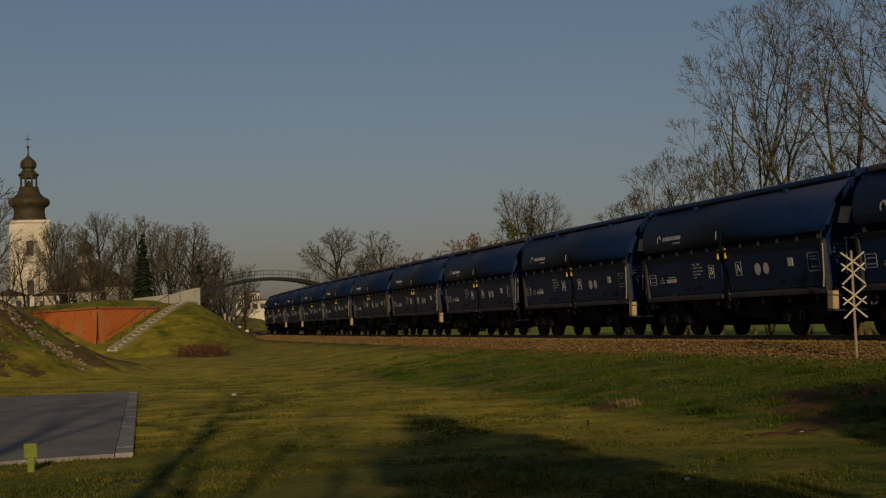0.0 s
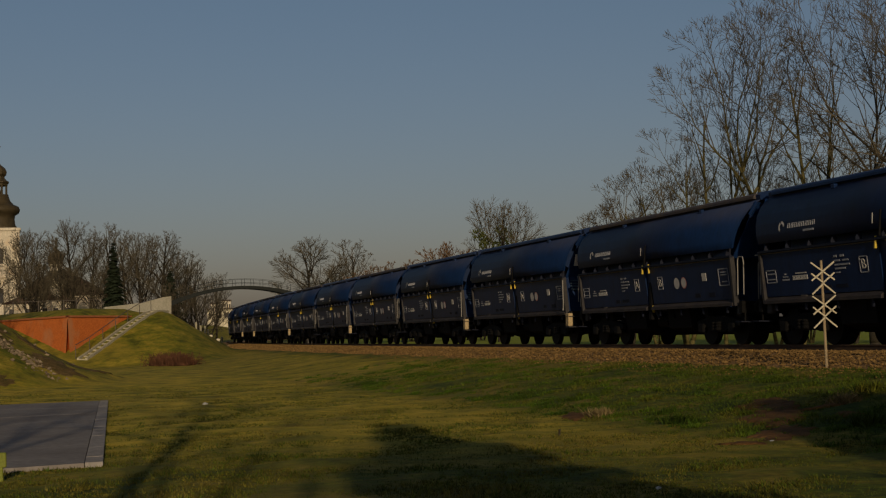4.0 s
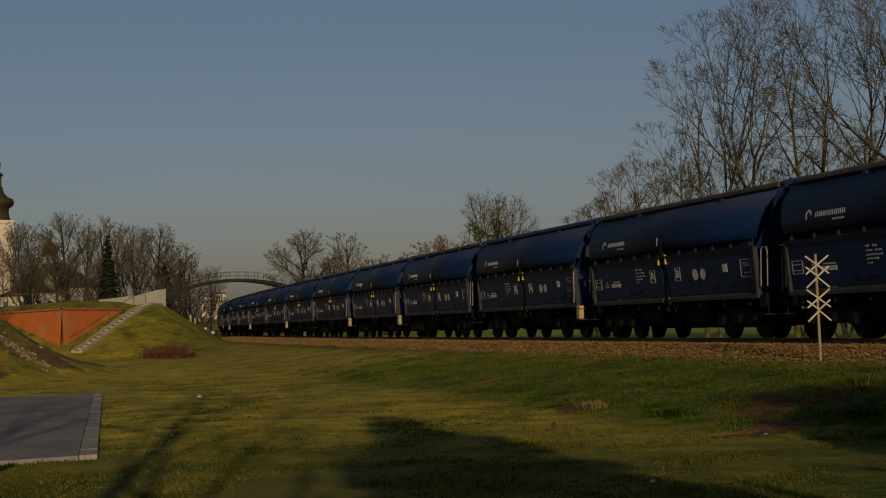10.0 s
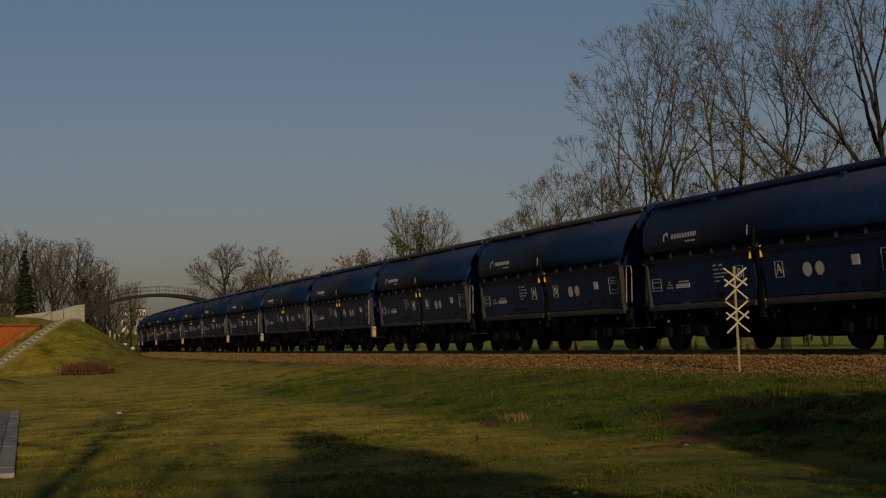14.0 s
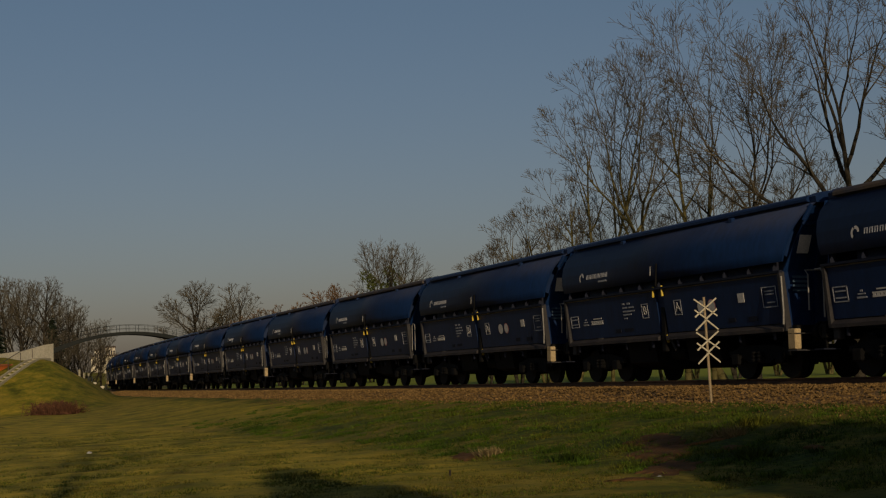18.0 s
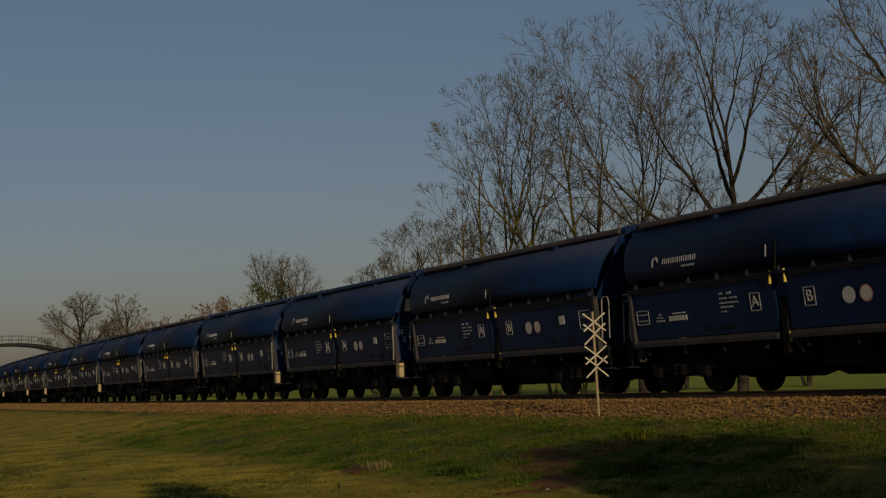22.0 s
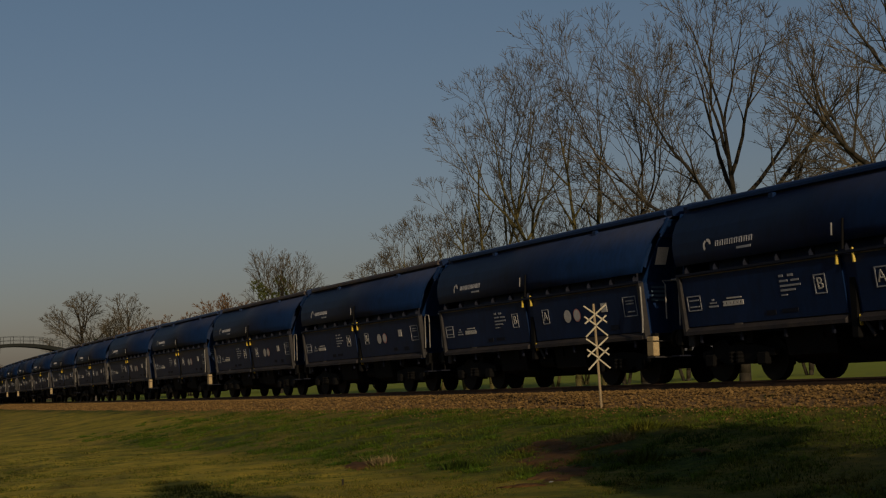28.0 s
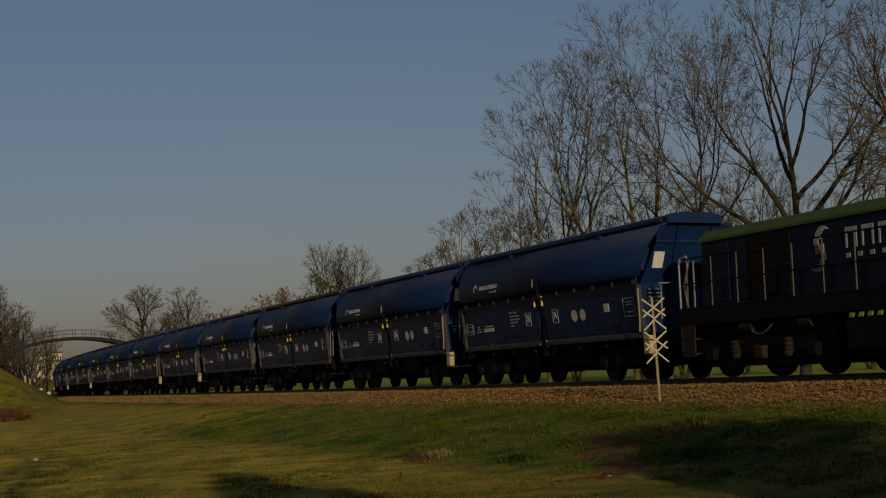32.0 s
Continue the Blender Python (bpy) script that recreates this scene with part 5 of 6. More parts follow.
def grass_slab():
    w = empty("concrete_slab", pose(0, 0, 0))
    tagged(w, "grey concrete paving slab with a pale kerb, set in the grass", "paving", kind="structure")
    fr, br = Vector((-4.39, 19.7)), Vector((-9.24, 42.3))
    along, across = (br - fr).normalized(), Vector((-0.96, -0.28))
    ln = (br - fr).length
    zf = 0.0
    def at(a, c, z):
        p = fr + along * a + across * c
        return (p.x, p.y, z if z < -1 else z + float(height(np.array([p.x]), np.array([p.y]))[0]) - 0.03)
    def panel(name, a0, a1, c0, c1, z0, z1, mat):
        bm = bmesh.new()
        lo = [bm.verts.new(at(a, c, z0)) for a, c in ((a0, c0), (a1, c0), (a1, c1), (a0, c1))]
        hi = [bm.verts.new(at(a, c, z1)) for a, c in ((a0 + .006, c0 + .004), (a1 - .006, c0 + .004), (a1 - .006, c1 - .004), (a0 + .006, c1 - .004))]
        bm.faces.new(lo), bm.faces.new(hi)
        for i in range(4):
            bm.faces.new((lo[i], lo[(i + 1) % 4], hi[(i + 1) % 4], hi[i]))
        bmesh.ops.recalc_face_normals(bm, faces=bm.faces)
        return part(name, bm, mat, w)
    rr = random.Random(2)
    for i in range(6):
        for j in range(4):
            a0, c0 = i * ln / 6, 0.252 + j * 4.2
            panel("panel", a0 + 0.004, a0 + ln / 6 - 0.004, c0 + 0.003, c0 + 4.197, -1.3, zf + 0.078 + rr.uniform(-0.002, 0.002), SLAB)
    k = 0.0
    while k < ln - 0.5:
        panel("kerb", k, min(k + 1.0, ln) - 0.012, 0.0, 0.25, -1.35, zf + 0.086 + rr.uniform(-0.005, 0.005), KERB)
        k += 1.0
    return w


grass_slab()


def bollard():
    w = empty("marker_post", pose(*on_ground(-5.32, 18.03), 0, 0, 14))
    tagged(w, "short lime-green marker post in the grass beside the slab", "post")
    part("post", box(-0.045, 0.045, -0.03, 0.03, -0.1, 0.28, 0.012), LIME, w)
    part("head", box(-0.085, 0.085, -0.035, 0.035, 0.17, 0.36, 0.012), LIME, w, "lime-green marker plate")


bollard()


def lump(seed, r, n=2, flat=0.6):
    bm = bmesh.new()
    bmesh.ops.create_icosphere(bm, subdivisions=n, radius=r)
    for v in bm.verts:
        v.co *= 1 + 0.28 * noise.noise(v.co * (2.2 / r) + Vector((seed * 7.1, 0, 0)))
        v.co.z *= flat
    return bm


def small_things():
    for x, y, r, label in ((-5.67, 37.59, 0.09, "scrap of white litter lying on the grass"), (2.45, 14.76, 0.035, "small white pebble lying on the grass"), (5.0, 20.2, 0.04, "pale pebble on the bare soil patch")):
        o = part("litter" if r > 0.05 else "pebble", lump(x, r, 1), WHITE)
        o.matrix_basis = pose(*on_ground(x, y, r * 0.4))
        tagged(o, label, "litter" if r > 0.05 else "stone")
    o = part("stub", tubes([((0, 0, -0.05), (0.01, 0, 0.10), 0.022, 0.018)], 7), BARK)
    o.matrix_basis = pose(*on_ground(2.22, 22.8))
    tagged(o, "short dark stub sticking out of the grass", "stub")
    # white stones by the line in the distance
    for k, (x, y, r) in enumerate(((-20.8, 148.0, 0.24), (-19.9, 148.8, 0.20), (-21.4, 147.0, 0.18), (-19.3, 149.8, 0.2))):
        o = part("boulder", lump(k + 3, r, 2, 0.8), RUBBLE if k % 2 else CONCRETE)
        o.matrix_basis = pose(*on_ground(x, y, r * 0.35))
        tagged(o, "whitewashed stone beside the far track", "stone", "stones by the track")


small_things()


def scatter_mesh(points, shape, name, mat, label, category):
    """One mesh of small pieces: shape(rnd) gives local vertices and faces."""
    rnd = random.Random(4)
    vs, fs = [], []
    for p in points:
        v, f = shape(rnd, p)
        i = len(vs)
        vs += v
        fs += [tuple(i + k for k in q) for q in f]
    o = part(name, (vs, [], fs), mat)
    return tagged(o, label, category, kind="stuff")


def stone_shape(rnd, p):
    x, y, z, r = p
    v = []
    for dx, dy, dz in ((1, 0, 0), (-1, 0, 0), (0, 1, 0), (0, -1, 0), (0, 0, 1), (0, 0, -1)):
        k = r * rnd.uniform(0.6, 1.25)
        v.append((x + dx * k + rnd.uniform(-.3, .3) * r, y + dy * k + rnd.uniform(-.3, .3) * r, z + dz * k * 0.8))
    return v, ((0, 2, 4), (2, 1, 4), (1, 3, 4), (3, 0, 4), (2, 0, 5), (1, 2, 5), (3, 1, 5), (0, 3, 5))


def ballast_stones():
    rnd = random.Random(6)
    pts = []
    for _ in range(42000):
        s = 4 + 150 * rnd.random() ** 1.75
        o = -0.95 - 2.8 * rnd.random() ** 1.25
        z = float(np.interp(o, [-3.6, -3.3, -1.9, -1.6, -0.9], [-0.62, -0.46, -0.15, -0.14, -0.14]))
        x, y, _ = beside(s, o)
        pts.append((x, y, z + rnd.uniform(-0.005, 0.035), rnd.uniform(0.016, 0.036) * (1 + s / 100)))
    stray = np.array([beside(5 + 60 * rnd.random() ** 1.4, -3.5 - 1.3 * rnd.random() ** 2)[:2] for _ in range(2600)])
    for (x, y), z in zip(stray, height(stray[:, 0], stray[:, 1])):
        pts.append((float(x), float(y), float(z) + 0.01, rnd.uniform(0.012, 0.03)))
    scatter_mesh(pts, stone_shape, "ballast_stones", STONE, "loose brown ballast stones on the track shoulder", "stones")
    pts = []
    for _ in range(330):
        a, q = rnd.uniform(-2.6, 0.4), rnd.random()
        x, y = -24.5 + 11 * (0.3 + 0.6 * q) * math.cos(a), 62 + 13 * (0.3 + 0.6 * q) * math.sin(a)
        if rnd.random() < 0.78:   # a streak of broken stone down the mound's shoulder
            x, y = -19.2 + 4.0 * q + rnd.gauss(0, 0.45), 61.2 - 2.6 * q + rnd.gauss(0, 0.55) * (0.35 + abs(0.5 - q))
        px, py, pz = on_ground(x, y)
        pts.append((px, py, pz + 0.02, rnd.uniform(0.03, 0.13)))
    scatter_mesh(pts, stone_shape, "rubble", RUBBLE, "pale broken rubble lying on the spoil mound", "rubble")


ballast_stones()


def blade_shape(rnd, p):
    x, y, z, h = p
    v, f = [], []
    for _ in range(4):
        a = rnd.uniform(0, 6.28)
        r, lean = rnd.uniform(0, 0.06), rnd.uniform(0.4, 1.3) * h
        bx, by = x + r * math.cos(a), y + r * math.sin(a)
        w = 0.006 + 0.05 * h
        c, s = math.cos(a + 1.2), math.sin(a + 1.2)
        i = len(v)
        v += [(bx - w * c, by - w * s, z - 0.01), (bx + w * c, by + w * s, z - 0.01), (bx + lean * math.cos(a), by + lean * math.sin(a), z + h * rnd.uniform(0.7, 1.1))]
        f.append((i, i + 1, i + 2))
    return v, f


def make_grass():
    rr = np.random.RandomState(8)
    n = 118000
    d = 10.5 + 44 * rr.rand(n) ** 1.5
    b = rr.uniform(-0.33, 0.60, n)
    x, y = d * np.sin(b), d * np.cos(b)
    o, s = off_track(x, y)
    fr, al = np.array([-4.39, 19.7]), np.array([-0.2098, 0.9777])
    a = (x - fr[0]) * al[0] + (y - fr[1]) * al[1]
    c = -((x - fr[0]) * 0.96 + (y - fr[1]) * 0.28)
    slab = (a > -0.05) & (a < 23.2) & (c > 0.0)
    soil = np.hypot((x - 5.6 - 0.27 * (y - 22.3)) / 0.35, (y - 22.3) / 3.2) < 0.85
    soil &= rr.rand(n) < 0.6
    keep = (o < -3.0) & ~slab & ~soil
    z = height(x, y)
    h = 0.015 + 0.030 * rr.rand(n) ** 2
    patch = np.sin(x * 1.7 + 2 * np.sin(y * 0.6)) * np.sin(y * 1.3 + 1.1) > 0.55
    h = np.where(patch, h * 1.7, h) * (1 + 0.5 * np.exp(-((o + 5) / 3) ** 2))
    dry = (o < -9.6 - 0.5 * np.sin(s * 0.7)) & (rr.rand(n) < 0.8)
    pts = np.stack([x, y, z, h * np.where(dry, 0.7, 1.0)], 1)
    # coarser clumps on the bank
    clump = []
    for _ in range(150):
        cs, co = 6 + 46 * rr.rand() ** 1.2, -3.3 - 6.2 * rr.rand()
        cx, cy, _ = beside(cs, co)
        size = rr.uniform(0.15, 0.5)
        for _ in range(int(70 * size + 12)):
            bx, by = cx + rr.normal(0, size * 0.5), cy + rr.normal(0, size * 0.5)
            clump.append((bx, by, 0.0, rr.uniform(0.04, 0.10)))
    ca = np.array(clump)
    ca[:, 2] = height(ca[:, 0], ca[:, 1])
    clump = ca.tolist()
    fresh = []
    for _ in range(330):   # fresh green rosettes on the rough bank
        cs, co = 5 + 52 * rr.rand() ** 1.3, -3.4 - 6.4 * rr.rand() ** 0.8
        cx, cy, _ = beside(cs, co)
        size = rr.uniform(0.06, 0.24)
        for _ in range(int(130 * size + 8)):
            fresh.append((cx + rr.normal(0, size * 0.6), cy + rr.normal(0, size * 0.6), 0.0, rr.uniform(0.03, 0.085)))
    fa = np.array(fresh)
    fa[:, 2] = height(fa[:, 0], fa[:, 1])
    scatter_mesh(fa.tolist(), blade_shape, "fresh_grass", BLADE_G, "fresh green grass clumps on the rough bank", "grass")
    scatter_mesh(pts[keep & ~dry].tolist() + clump, blade_shape, "grass", BLADE, "short worn grass in uneven tufts", "grass")
    scatter_mesh(pts[keep & dry].tolist(), blade_shape, "dry_grass", BLADE_DRY, "short dry yellowed lawn grass", "grass")
    rnd = random.Random(12)
    k = 0
    for x, y, h in ((12.3, 27.6, 0.34), (11.2, 26.4, 0.26), (8.0, 25.0, 0.24), (3.4, 27.0, 0.2), (6.6, 20.8, 0.22), (4.4, 24.2, 0.2), (7.2, 23.8, 0.2)):
        px, py, pz = on_ground(x, y)
        pts = [(px + rnd.gauss(0, 0.12), py + rnd.gauss(0, 0.12), pz, h * rnd.uniform(0.6, 1.0)) for _ in range(60)]
        vs, fs = [], []
        for p in pts:
            v, f = blade_shape(rnd, p)
            i = len(vs)
            vs += v
            fs += [tuple(i + q for q in e) for e in f]
        o = part("grass_tuft", (vs, [], fs), BLADE if k % 3 else LEAFLITTER)
        tagged(o, "taller green grass tuft on the bank" if k % 3 else "dry straw-coloured grass tuft on the bank", "grass", "tufts on the bank")
        k += 1


make_grass()


def soil_patch(cx, cy, rx, ry, seed, label, turn=0.0, mat=SOIL):
    fs, flat, lift = [], [], []
    n, m = 44, 7
    edge = []
    for k in range(n):
        c, d = math.cos(2 * math.pi * k / n), math.sin(2 * math.pi * k / n)
        edge.append(1 + 0.45 * noise.noise(Vector((c * 1.7 + seed, d * 1.7, seed))) + 0.4 * noise.noise(Vector((c * 5 + seed, d * 5, seed))) + 0.35 * noise.noise(Vector((c * 13 + seed, d * 13, seed))))
    for j in range(m + 1):
        for k in range(n):
            t, q = 2 * math.pi * k / n, j / m * edge[k]
            u, v = rx * q * math.cos(t), ry * q * math.sin(t)
            x, y = cx + u * math.cos(turn) - v * math.sin(turn), cy + u * math.sin(turn) + v * math.cos(turn)
            flat.append((x, y))
            lift.append(0.035 * (1 - (j / m) ** 4) - 0.03 * (j == m) + 0.02 * noise.noise(Vector((x * 3, y * 3, seed))))
    xy = np.array(flat)
    vs = np.column_stack([xy, height(xy[:, 0], xy[:, 1]) + np.array(lift)]).tolist()
    for j in range(m):
        for k in range(n):
            fs.append((j * n + k, j * n + (k + 1) % n, (j + 1) * n + (k + 1) % n, (j + 1) * n + k))
    o = smooth(part("soil_patch", (vs, [], fs), mat))
    tagged(o, label, "soil", kind="structure")


soil_patch(5.9, 23.6, 0.55, 1.4, 1.0, "bare reddish soil patch worn into the bank", -0.27)
soil_patch(5.35, 21.0, 0.42, 1.1, 2.0, "bare reddish soil patch worn into the bank", -0.3)
soil_patch(6.3, 25.4, 0.5, 0.7, 2.6, "bare reddish soil patch worn into the bank", -0.2)
for _k in range(9):
    soil_patch(5.7 + 1.3 * math.sin(2.3 * _k) + 0.1 * _k, 22.6 + 2.6 * math.cos(1.7 * _k), 0.12 + 0.05 * (_k % 3), 0.22 + 0.07 * (_k % 4), 20.0 + _k, "small bare reddish soil scrape on the bank", 0.5 * _k)
soil_patch(10.9, 25.6, 0.7, 0.8, 3.0, "bare reddish soil patch on the bank", -0.4)
soil_patch(3.0, 27.3, 0.3, 0.9, 5.0, "bare reddish soil patch on the bank", -0.1)
for _k in range(26):
    _a, _q = -2.4 + 0.11 * _k + 0.3 * math.sin(5.1 * _k), 0.42 + 0.42 * abs(math.sin(2.7 * _k))
    soil_patch(-24.5 + 12 * _q * math.cos(_a), 62 + 14 * _q * math.sin(_a), 0.45 + 0.6 * abs(math.sin(1.9 * _k)), 0.6 + 0.8 * abs(math.cos(1.3 * _k)), 7.0 + _k, "bare brown soil showing through the spoil mound", 0.7 * _k, SPOIL)


def shrubs():
    for k, (b, d, r) in enumerate(((-0.1785, 99, 0.75), (-0.171, 97, 0.85), (-0.164, 95.5, 0.75))):
        x, y = d * math.sin(b), d * math.cos(b)
        rnd = random.Random(30 + k)
        segs = []
        for _ in range(330):
            a, e = rnd.uniform(0, 6.28), rnd.uniform(0.15, 1.5)
            q = Vector((rnd.gauss(0, 0.45), rnd.gauss(0, 0.3), 0))
            v = Vector((math.cos(a) * math.cos(e), math.sin(a) * math.cos(e), math.sin(e)))
            p = q + v * r * rnd.uniform(0.4, 0.9)
            segs.append((tuple(q), tuple(p), 0.02, 0.012))
            for _ in range(2):
                v2 = (v + Vector((rnd.gauss(0, 0.6), rnd.gauss(0, 0.6), rnd.gauss(0, 0.5)))).normalized()
                segs.append((tuple(p), tuple(p + v2 * 0.3), 0.012, 0.008))
        w = empty("shrub", pose(*on_ground(x, y)))
        tagged(w, "low red-brown leafless shrub on the grass", "shrub", "low shrubs")
        part("twig_mass", tubes(segs, 3), SHRUB, w)


shrubs()

# ---------------------------------------------------------------- fort, stairs, footbridge


def fort():
    w = empty("fort_wall", pose(0, 0, 0))
    tagged(w, "orange brick bastion face with a projecting brick coping", "wall", kind="structure")
    top, low = 2.55, -2.2
    mitre = Vector((-0.15, 0.95))
    def face(p, q, name):
        d = Vector((q[0] - p[0], q[1] - p[1]))
        n = Vector((d.y, -d.x)).normalized()
        if n.y > 0:
            n = -n
        back = (mitre, -0.9 * n)
        def ring(lift, z0, z1, z2):
            bm = bmesh.new()
            vs = []
            for (x, y), k in ((p, back[0]), (q, back[1])):
                vs.append([bm.verts.new(c) for c in ((x + n.x * lift[0], y + n.y * lift[0], z0), (x + n.x * lift[1], y + n.y * lift[1], z1), (x + k.x, y + k.y, z2), (x + k.x, y + k.y, z0))])
            for i in range(4):
                bm.faces.new((vs[0][i], vs[1][i], vs[1][(i + 1) % 4], vs[0][(i + 1) % 4]))
            bm.faces.new(vs[0]), bm.faces.new(vs[1])
            bmesh.ops.recalc_face_normals(bm, faces=bm.faces)
            return bm
        part(name, ring((0.28, 0.0), low, top, top), BRICK, w, "restored orange brick facing")
        part("coping", ring((0.1, 0.1), top, top + 0.13, top + 0.16), COPING, w, "darker brick coping")
    face(FC, FA, "brick_face")
    face(FC, FB, "brick_face")


fort()
BR_S = 150.0


def stairs_and_abutment():
    w = empty("bridge_abutment", pose(0, 0, 0))
    tagged(w, "pale concrete abutment of the footbridge on the grass hill", "abutment", kind="structure")
    # stepped wing: tall block at the bridge and a lower wing falling away to the rampart
    def block(pts, depth, name):
        bm = bmesh.new()
        front = [bm.verts.new(p) for p in pts]
        back = [bm.verts.new((p[0] - 0.3 * depth, p[1] + depth, p[2])) for p in pts]
        bm.faces.new(front), bm.faces.new(back)
        n = len(pts)
        for i in range(n):
            bm.faces.new((front[i], front[(i + 1) % n], back[(i + 1) % n], back[i]))
        bmesh.ops.recalc_face_normals(bm, faces=bm.faces)
        return part(name, bm, CONCRETE, w, "pale cast concrete")
    block([(-27.6, 135.4, 2.3), (-24.8, 143.2, 2.3), (-24.75, 143.3, 5.0), (-25.4, 141.6, 4.85), (-26.6, 138.6, 4.35), (-27.8, 134.6, 4.05), (-28.9, 131.6, 3.85), (-28.9, 131.6, 2.5)], 2.0, "wing_wall")
    st = empty("staircase", pose(0, 0, 0))
    tagged(st, "long pale concrete staircase up the grass hill to the footbridge", "stairs", kind="structure")
    a, b = Vector((-24.3, 102.9, -0.5)), Vector((-20.9, 117.4, 2.8))
    n = 20
    d = (b - a) / n
    flat = Vector((d.x, d.y, 0)).normalized()
    side = Vector((flat.y, -flat.x, 0))
    for i in range(n):
        p = a + d * i
        g = float(height(np.array([p.x]), np.array([p.y]))[0])
        bm = bmesh.new()
        lo = min(g, p.z) - 0.4
        q = [p + side * -0.26, p + side * 0.26, p + d + side * 0.26, p + d + side * -0.26]
        z = max(g + 0.10, p.z * 0 + g + 0.10)
        v0 = [bm.verts.new((c.x, c.y, lo)) for c in q]
        v1 = [bm.verts.new((c.x, c.y, z)) for c in q]
        bm.faces.new(v0), bm.faces.new(v1)
        for k in range(4):
            bm.faces.new((v0[k], v0[(k + 1) % 4], v1[(k + 1) % 4], v1[k]))
        bmesh.ops.recalc_face_normals(bm, faces=bm.faces)
        part("step", bm, STAIR, st)
    for sd in (-0.32, 0.32):
        bm = bmesh.new()
        rows = []
        for i in range(0, n + 1, 2):
            p = a + d * i + side * sd
            g = float(height(np.array([p.x]), np.array([p.y]))[0])
            rows.append([bm.verts.new(c) for c in ((p.x - 0.09, p.y, g - 0.4), (p.x + 0.09, p.y, g - 0.4), (p.x + 0.09, p.y, g + 0.16), (p.x - 0.09, p.y, g + 0.16))])
        for r0, r1 in zip(rows[:-1], rows[1:]):
            for k in range(4):
                bm.faces.new((r0[k], r0[(k + 1) % 4], r1[(k + 1) % 4], r1[k]))
        bm.faces.new(rows[0]), bm.faces.new(rows[-1])
        bmesh.ops.recalc_face_normals(bm, faces=bm.faces)
        part("stringer", bm, STAIR, st)
    prev = None
    for i in range(0, n + 1, 3):
        p = a + d * i + side * -0.5
        g = float(height(np.array([p.x]), np.array([p.y]))[0])
        z = max(g, p.z)
        part("rail_post", tubes([((p.x, p.y, z), (p.x, p.y, z + 0.9), 0.03, 0.03)], 6), GREYPOST, st)
        if prev:
            part("handrail", tubes([(prev, (p.x, p.y, z + 1.0), 0.03, 0.03)], 6), GREYPOST, st)
        prev = (p.x, p.y, z + 1.0)


stairs_and_abutment()


def footbridge():
    x, y, h = track(BR_S)
    w = empty("footbridge", pose(x - 1.1, y, 0, 0, 0, math.degrees(h) + 4))
    tagged(w, "arched dark green steel footbridge over the railway", "bridge")
    half, z_end, rise = 7.0, 4.70, 1.25
    def zd(u):
        return z_end + rise * (1 - (u / half) ** 2)
    us = np.linspace(-half - 0.6, half + 1.6, 34)
    for sy in (-1.0, 1.0):
        bm = bmesh.new()
        rows = []
        for u in us:
            t = zd(u)
            dp = 0.2 + 0.2 * abs(u / half) ** 1.5
            rows.append([bm.verts.new(c) for c in ((u, sy - 0.08, t - dp), (u, sy + 0.08, t - dp), (u, sy + 0.08, t + 0.1), (u, sy - 0.08, t + 0.1))])
        for r0, r1 in zip(rows[:-1], rows[1:]):
            for i in range(4):
                bm.faces.new((r0[i], r0[(i + 1) % 4], r1[(i + 1) % 4], r1[i]))
        bm.faces.new(rows[0]), bm.faces.new(rows[-1])
        bmesh.ops.recalc_face_normals(bm, faces=bm.faces)
        part("girder", bm, BRIDGE, w, "curved steel girder")
        for z in (0.45, 0.85):
            part("handrail", pipe([(u, sy, zd(u) + z) for u in us], 0.016, 6), BRIDGE, w)
        for u in us[::2]:
            part("rail_post", tubes([((u, sy, zd(u)), (u, sy, zd(u) + 0.87), 0.022, 0.022)], 5), BRIDGE, w)
    bm = bmesh.new()
    rows = [[bm.verts.new(c) for c in ((u, -0.95, zd(u) - 0.05), (u, 0.95, zd(u) - 0.05), (u, 0.95, zd(u)), (u, -0.95, zd(u)))] for u in us]
    for r0, r1 in zip(rows[:-1], rows[1:]):
        for i in range(4):
            bm.faces.new((r0[i], r0[(i + 1) % 4], r1[(i + 1) % 4], r1[i]))
    bmesh.ops.recalc_face_normals(bm, faces=bm.faces)
    part("deck", bm, BRIDGE, w)
    for u in (half + 0.2, half + 1.3):
        part("pier", box(u - 0.3, u + 0.3, -0.9, 0.9, -1.0, zd(u) - 0.3, 0.05), PIER, w)
    # approach ramp rail on the rampart
    p = empty("rampart_railing", pose(0, 0, 0))
    tagged(p, "grey post railing along the rampart path", "railing")
    for k in range(8):
        q = Vector((-29.5, 133.0)) + Vector((-1.15, -0.1)) * k
        gz = float(height(np.array([q.x]), np.array([q.y]))[0])
        part("rail_post", tubes([((q.x, q.y, gz - 0.2), (q.x, q.y, gz + 1.25), 0.05, 0.05)], 6), GREYPOST, p)
    part("handrail", tubes([((-29.5, 133.0, on_ground(-29.5, 133)[2] + 1.2), (-37.5, 132.3, on_ground(-37.5, 132.3)[2] + 1.2), 0.03, 0.03)], 6), GREYPOST, p)


footbridge()


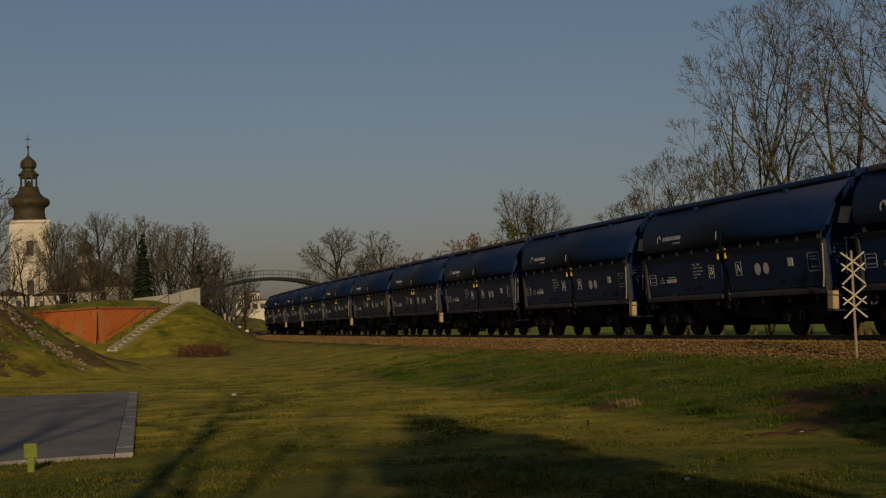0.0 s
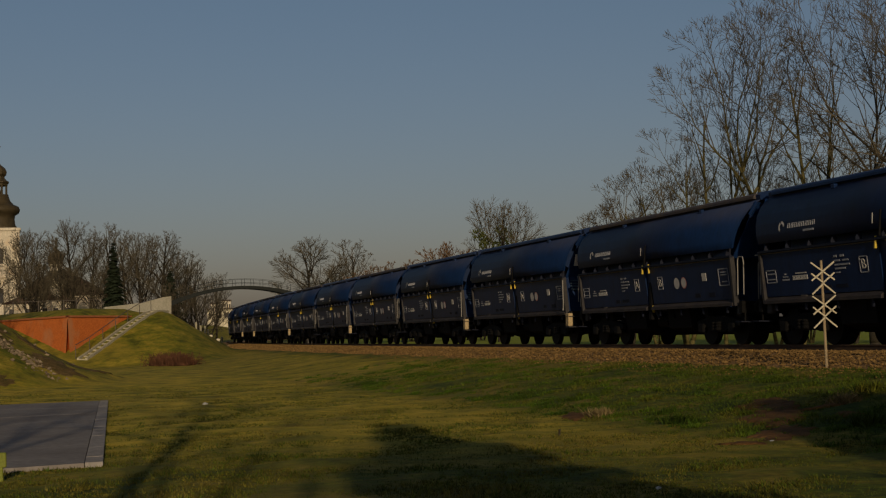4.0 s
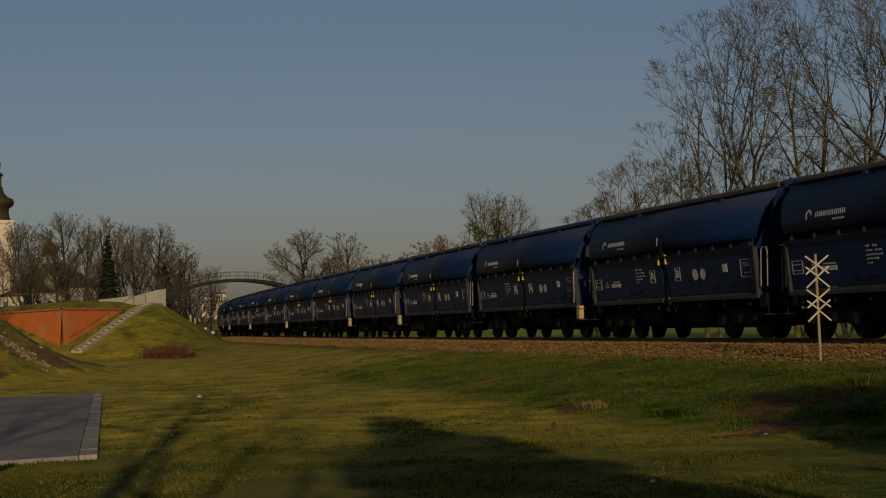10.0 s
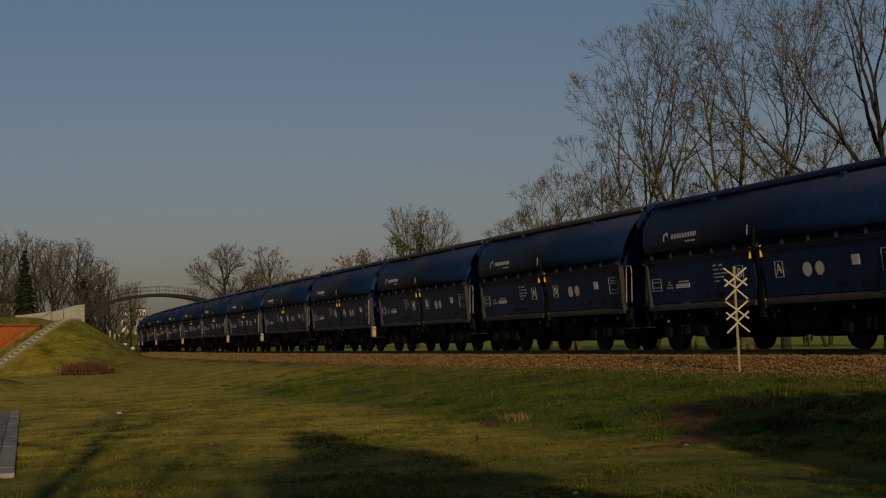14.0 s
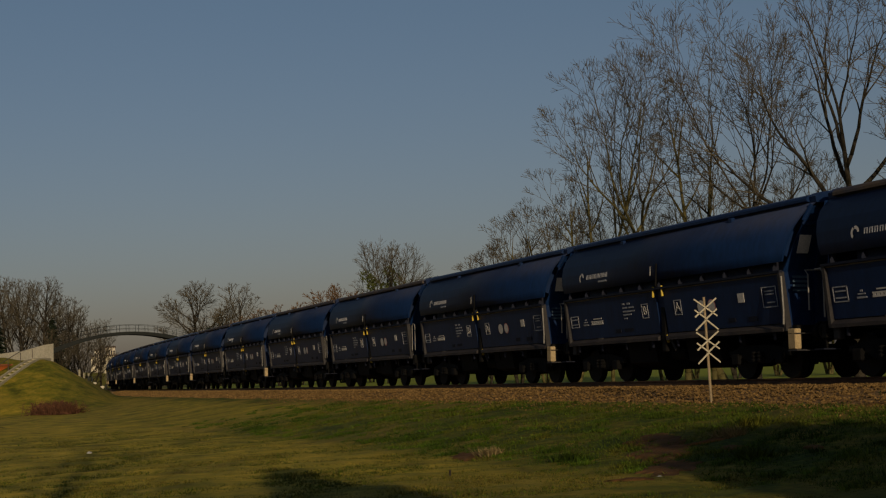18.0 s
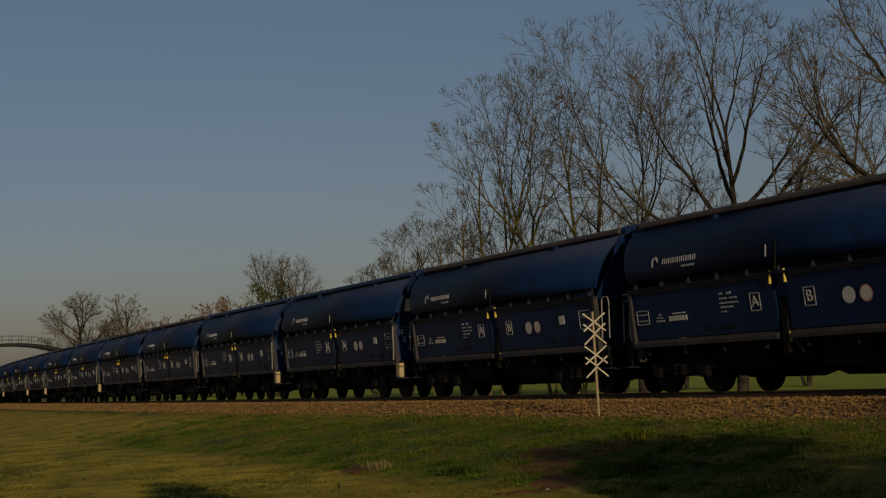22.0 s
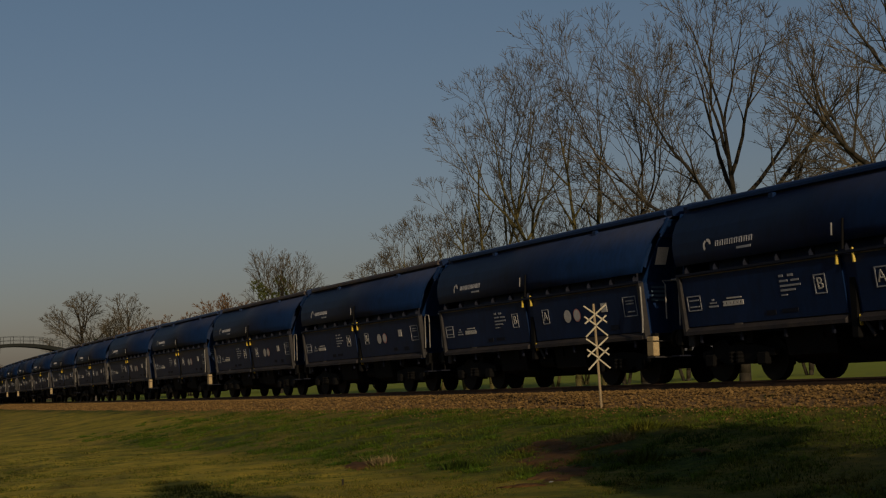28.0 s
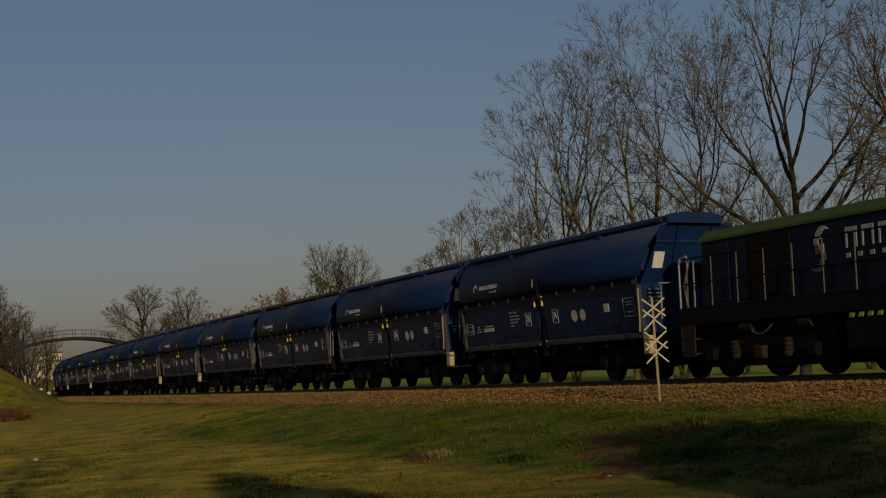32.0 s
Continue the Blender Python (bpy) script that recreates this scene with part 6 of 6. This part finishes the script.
def fence_posts():
    """Pale posts and a dark culvert beside the far track."""
    for k, (b, d, hh) in enumerate(((-0.1545, 168, 1.5), (-0.1515, 168, 1.3), (-0.1485, 167, 1.6), (-0.1465, 167, 1.2), (-0.137, 172, 1.4))):
        x, y = d * math.sin(b), d * math.cos(b)
        gx, gy, gz = on_ground(x, y)
        o = part("stone_post", box(-0.11, 0.11, -0.10, 0.10, -0.3, hh * 0.5, 0.03), STAIR)
        o.matrix_basis = pose(gx, gy, gz, 0, 0, 10 * k)
        tagged(o, "pale weathered stone post below the footbridge", "post", "stone posts")


fence_posts()

# ---------------------------------------------------------------- church and far buildings


def church():
    w = empty("church_tower", pose(-67.4, 230.3, 0, 0, 0, 16))
    tagged(w, "white plastered church tower with a dark onion-domed copper spire", "church tower")
    hw, z0, z1 = 3.1, 3.0, 19.4
    bm = bmesh.new()
    add_box(bm, -hw, hw, -hw, hw, z0, z1)
    part("wall", bm, PLASTER, w, "flaking white plaster")
    for sx in (-1, 1):
        for sy in (-1, 1):
            part("pilaster", box(sx * (hw - 0.35) - 0.4, sx * (hw - 0.35) + 0.4, sy * (hw - 0.35) - 0.4, sy * (hw - 0.35) + 0.4, z0, z1 - 0.5, 0.03), PLASTER, w)
    for z in (11.2, 18.9):
        part("cornice", box(-hw - 0.22, hw + 0.22, -hw - 0.22, hw + 0.22, z, z + 0.45, 0.06), PLASTER, w)
    for z in (13.6, 7.2):
        for (ax, s) in (("y", -1), ("x", 1)):
            if ax == "y":
                b = box(-0.55, 0.55, -hw - 0.03, -hw + 0.3, z, z + 2.4, 0.02)
            else:
                b = box(hw - 0.3, hw + 0.03, -0.55, 0.55, z, z + 2.4, 0.02)
            part("window", b, GLASS_D, w, "dark louvred opening")
    prof = [(2.95, 19.35), (3.1, 19.5), (2.75, 19.9), (2.6, 21.0), (2.75, 21.65), (3.35, 22.0), (3.55, 22.45), (3.3, 22.95), (2.5, 23.3), (1.95, 23.9), (1.7, 24.6), (1.62, 25.0)]
    smooth(part("lower_dome", lathe(prof, 8), COPPER, w, "dark patinated copper dome"))
    for k in range(8):
        a = 2 * math.pi * (k + 0.5) / 8
        part("lantern_column", tubes([((1.3 * math.cos(a), 1.3 * math.sin(a), 24.9), (1.3 * math.cos(a), 1.3 * math.sin(a), 26.9), 0.2, 0.18)], 6), COPPER, w)
    part("lantern_arch", lathe([(1.5, 26.45), (1.55, 26.8), (1.75, 26.9), (1.75, 27.1), (1.45, 27.25), (1.1, 27.6), (1.0, 27.95), (1.35, 28.3), (1.42, 28.75), (1.15, 29.3), (0.6, 29.75), (0.25, 30.1), (0.12, 30.6), (0.1, 31.4)], 8), COPPER, w, "small upper onion dome")
    part("bell", lathe([(0.5, 25.2), (0.42, 25.4), (0.25, 25.9), (0.1, 26.1)], 10), COPPER, w)
    part("ball", lathe([(0.05, 31.3), (0.22, 31.45), (0.25, 31.6), (0.18, 31.8), (0.05, 31.85)], 10), COPPER, w)
    cr = bmesh.new()
    add_box(cr, -0.05, 0.05, -0.05, 0.05, 31.8, 33.6)
    add_box(cr, -0.45, 0.45, -0.05, 0.05, 32.8, 32.95)
    part("cross", cr, COPPER, w, "thin dark cross")
    n = empty("church_nave", pose(-63.0, 243.0, 0, 0, 0, 16))
    tagged(n, "white plastered church nave with a dark roof behind the bare trees", "church")
    part("wall", box(-6, 10, -4, 14, 2.5, 8.6, 0.05), PLASTER, n)
    bm = bmesh.new()
    prism(bm, [(-6.4, 8.6), (10.4, 8.6), (2, 13.4)], "y", -4.4, 14.4)
    part("roof", bm, ROOFT, n, "dark tiled roof")
    t = empty("church_turret", pose(-59.0, 233.0, 0, 0, 0, 16))
    tagged(t, "small white turret with a dark onion cap beside the church", "turret")
    part("wall", lathe([(1.1, 3.0), (1.1, 13.2), (1.25, 13.3), (1.25, 13.6)], 8), PLASTER, t)
    smooth(part("cap", lathe([(1.35, 13.5), (1.2, 13.9), (1.45, 14.5), (1.1, 15.2), (0.4, 15.6), (0.1, 16.6)], 8), COPPER, t))
    for k in range(8):
        a = 2 * math.pi * k / 8
        part("window", box(1.1 * math.cos(a) - 0.25, 1.1 * math.cos(a) + 0.25, 1.1 * math.sin(a) - 0.25, 1.1 * math.sin(a) + 0.25, 10.4, 12.4), GLASS_D, t)
    for (b, d, wd, hh, lab) in ((-0.252, 218, 3.2, 3.4, "small white house with pale walls on the rampart"), (-0.243, 220, 2.4, 3.1, "small white outbuilding on the rampart"), (-0.272, 220, 4.5, 3.0, "low white building below the church"), (-0.298, 216, 5.0, 3.0, "low white building below the church")):
        x, y = d * math.sin(b), d * math.cos(b)
        hgt = on_ground(x, y)[2]
        o = empty("house", pose(x, y, hgt, 0, 0, 12))
        tagged(o, lab, "house", "small white houses")
        part("wall", box(-wd / 2, wd / 2, -1.5, 2.5, -0.5, hh, 0.03), PLASTER, o)
        bm = bmesh.new()
        prism(bm, [(-wd / 2 - 0.3, hh), (wd / 2 + 0.3, hh), (0, hh + 1.0)], "y", -1.8, 2.8)
        part("roof", bm, ROOFT, o, "dark roof")
        for k in (-1, 1):
            part("window", box(k * wd * 0.25 - 0.35, k * wd * 0.25 + 0.35, -1.53, -1.4, 0.9, 2.2), GLASS_D, o)


church()


def far_buildings():
    for b, d, z0, z1, wd, lab in ((-0.1415, 420, 4.5, 10.4, 2.2, "narrow pale block far beyond the bridge"), (-0.1335, 430, 4.0, 11.4, 2.8, "pale modern block far beyond the bridge"), (-0.136, 425, 2.5, 8.8, 9, "grey low shed far beyond the bridge")):
        x, y = d * math.sin(b), d * math.cos(b)
        o = empty("building", pose(x, y, 0, 0, 0, 8))
        tagged(o, lab, "building", "far buildings")
        part("wall", box(-wd / 2, wd / 2, 0, 8, -1.5, z1, 0.05), PLASTER if z0 > 3 else CONCRETE, o)
        part("roof", box(-wd / 2 - 0.2, wd / 2 + 0.2, -0.2, 8.2, z1, z1 + 0.4), ROOFT, o)
        for k in range(4):
            u = -wd / 2 + wd * (k + 0.5) / 4
            part("window", box(u - wd * 0.08, u + wd * 0.08, -0.04, 0.2, z1 - 2.4, z1 - 0.9), GLASS_D, o)


far_buildings()

# ---------------------------------------------------------------- what moves


def motions():
    times = [0.0] + [float(t) for t in range(1, 33)]
    for i, w in WAGONS.items():
        walk(w, [(t, on_rails(GAP0 + PITCH * (i + 0.5) + run(t))) for t in times])
    walk(LOCO, [(t, on_rails(GAP0 - 10 * PITCH - 8.8 + run(t), 9.6) @ pose(0, 8.4, 0)) for t in times])


motions()
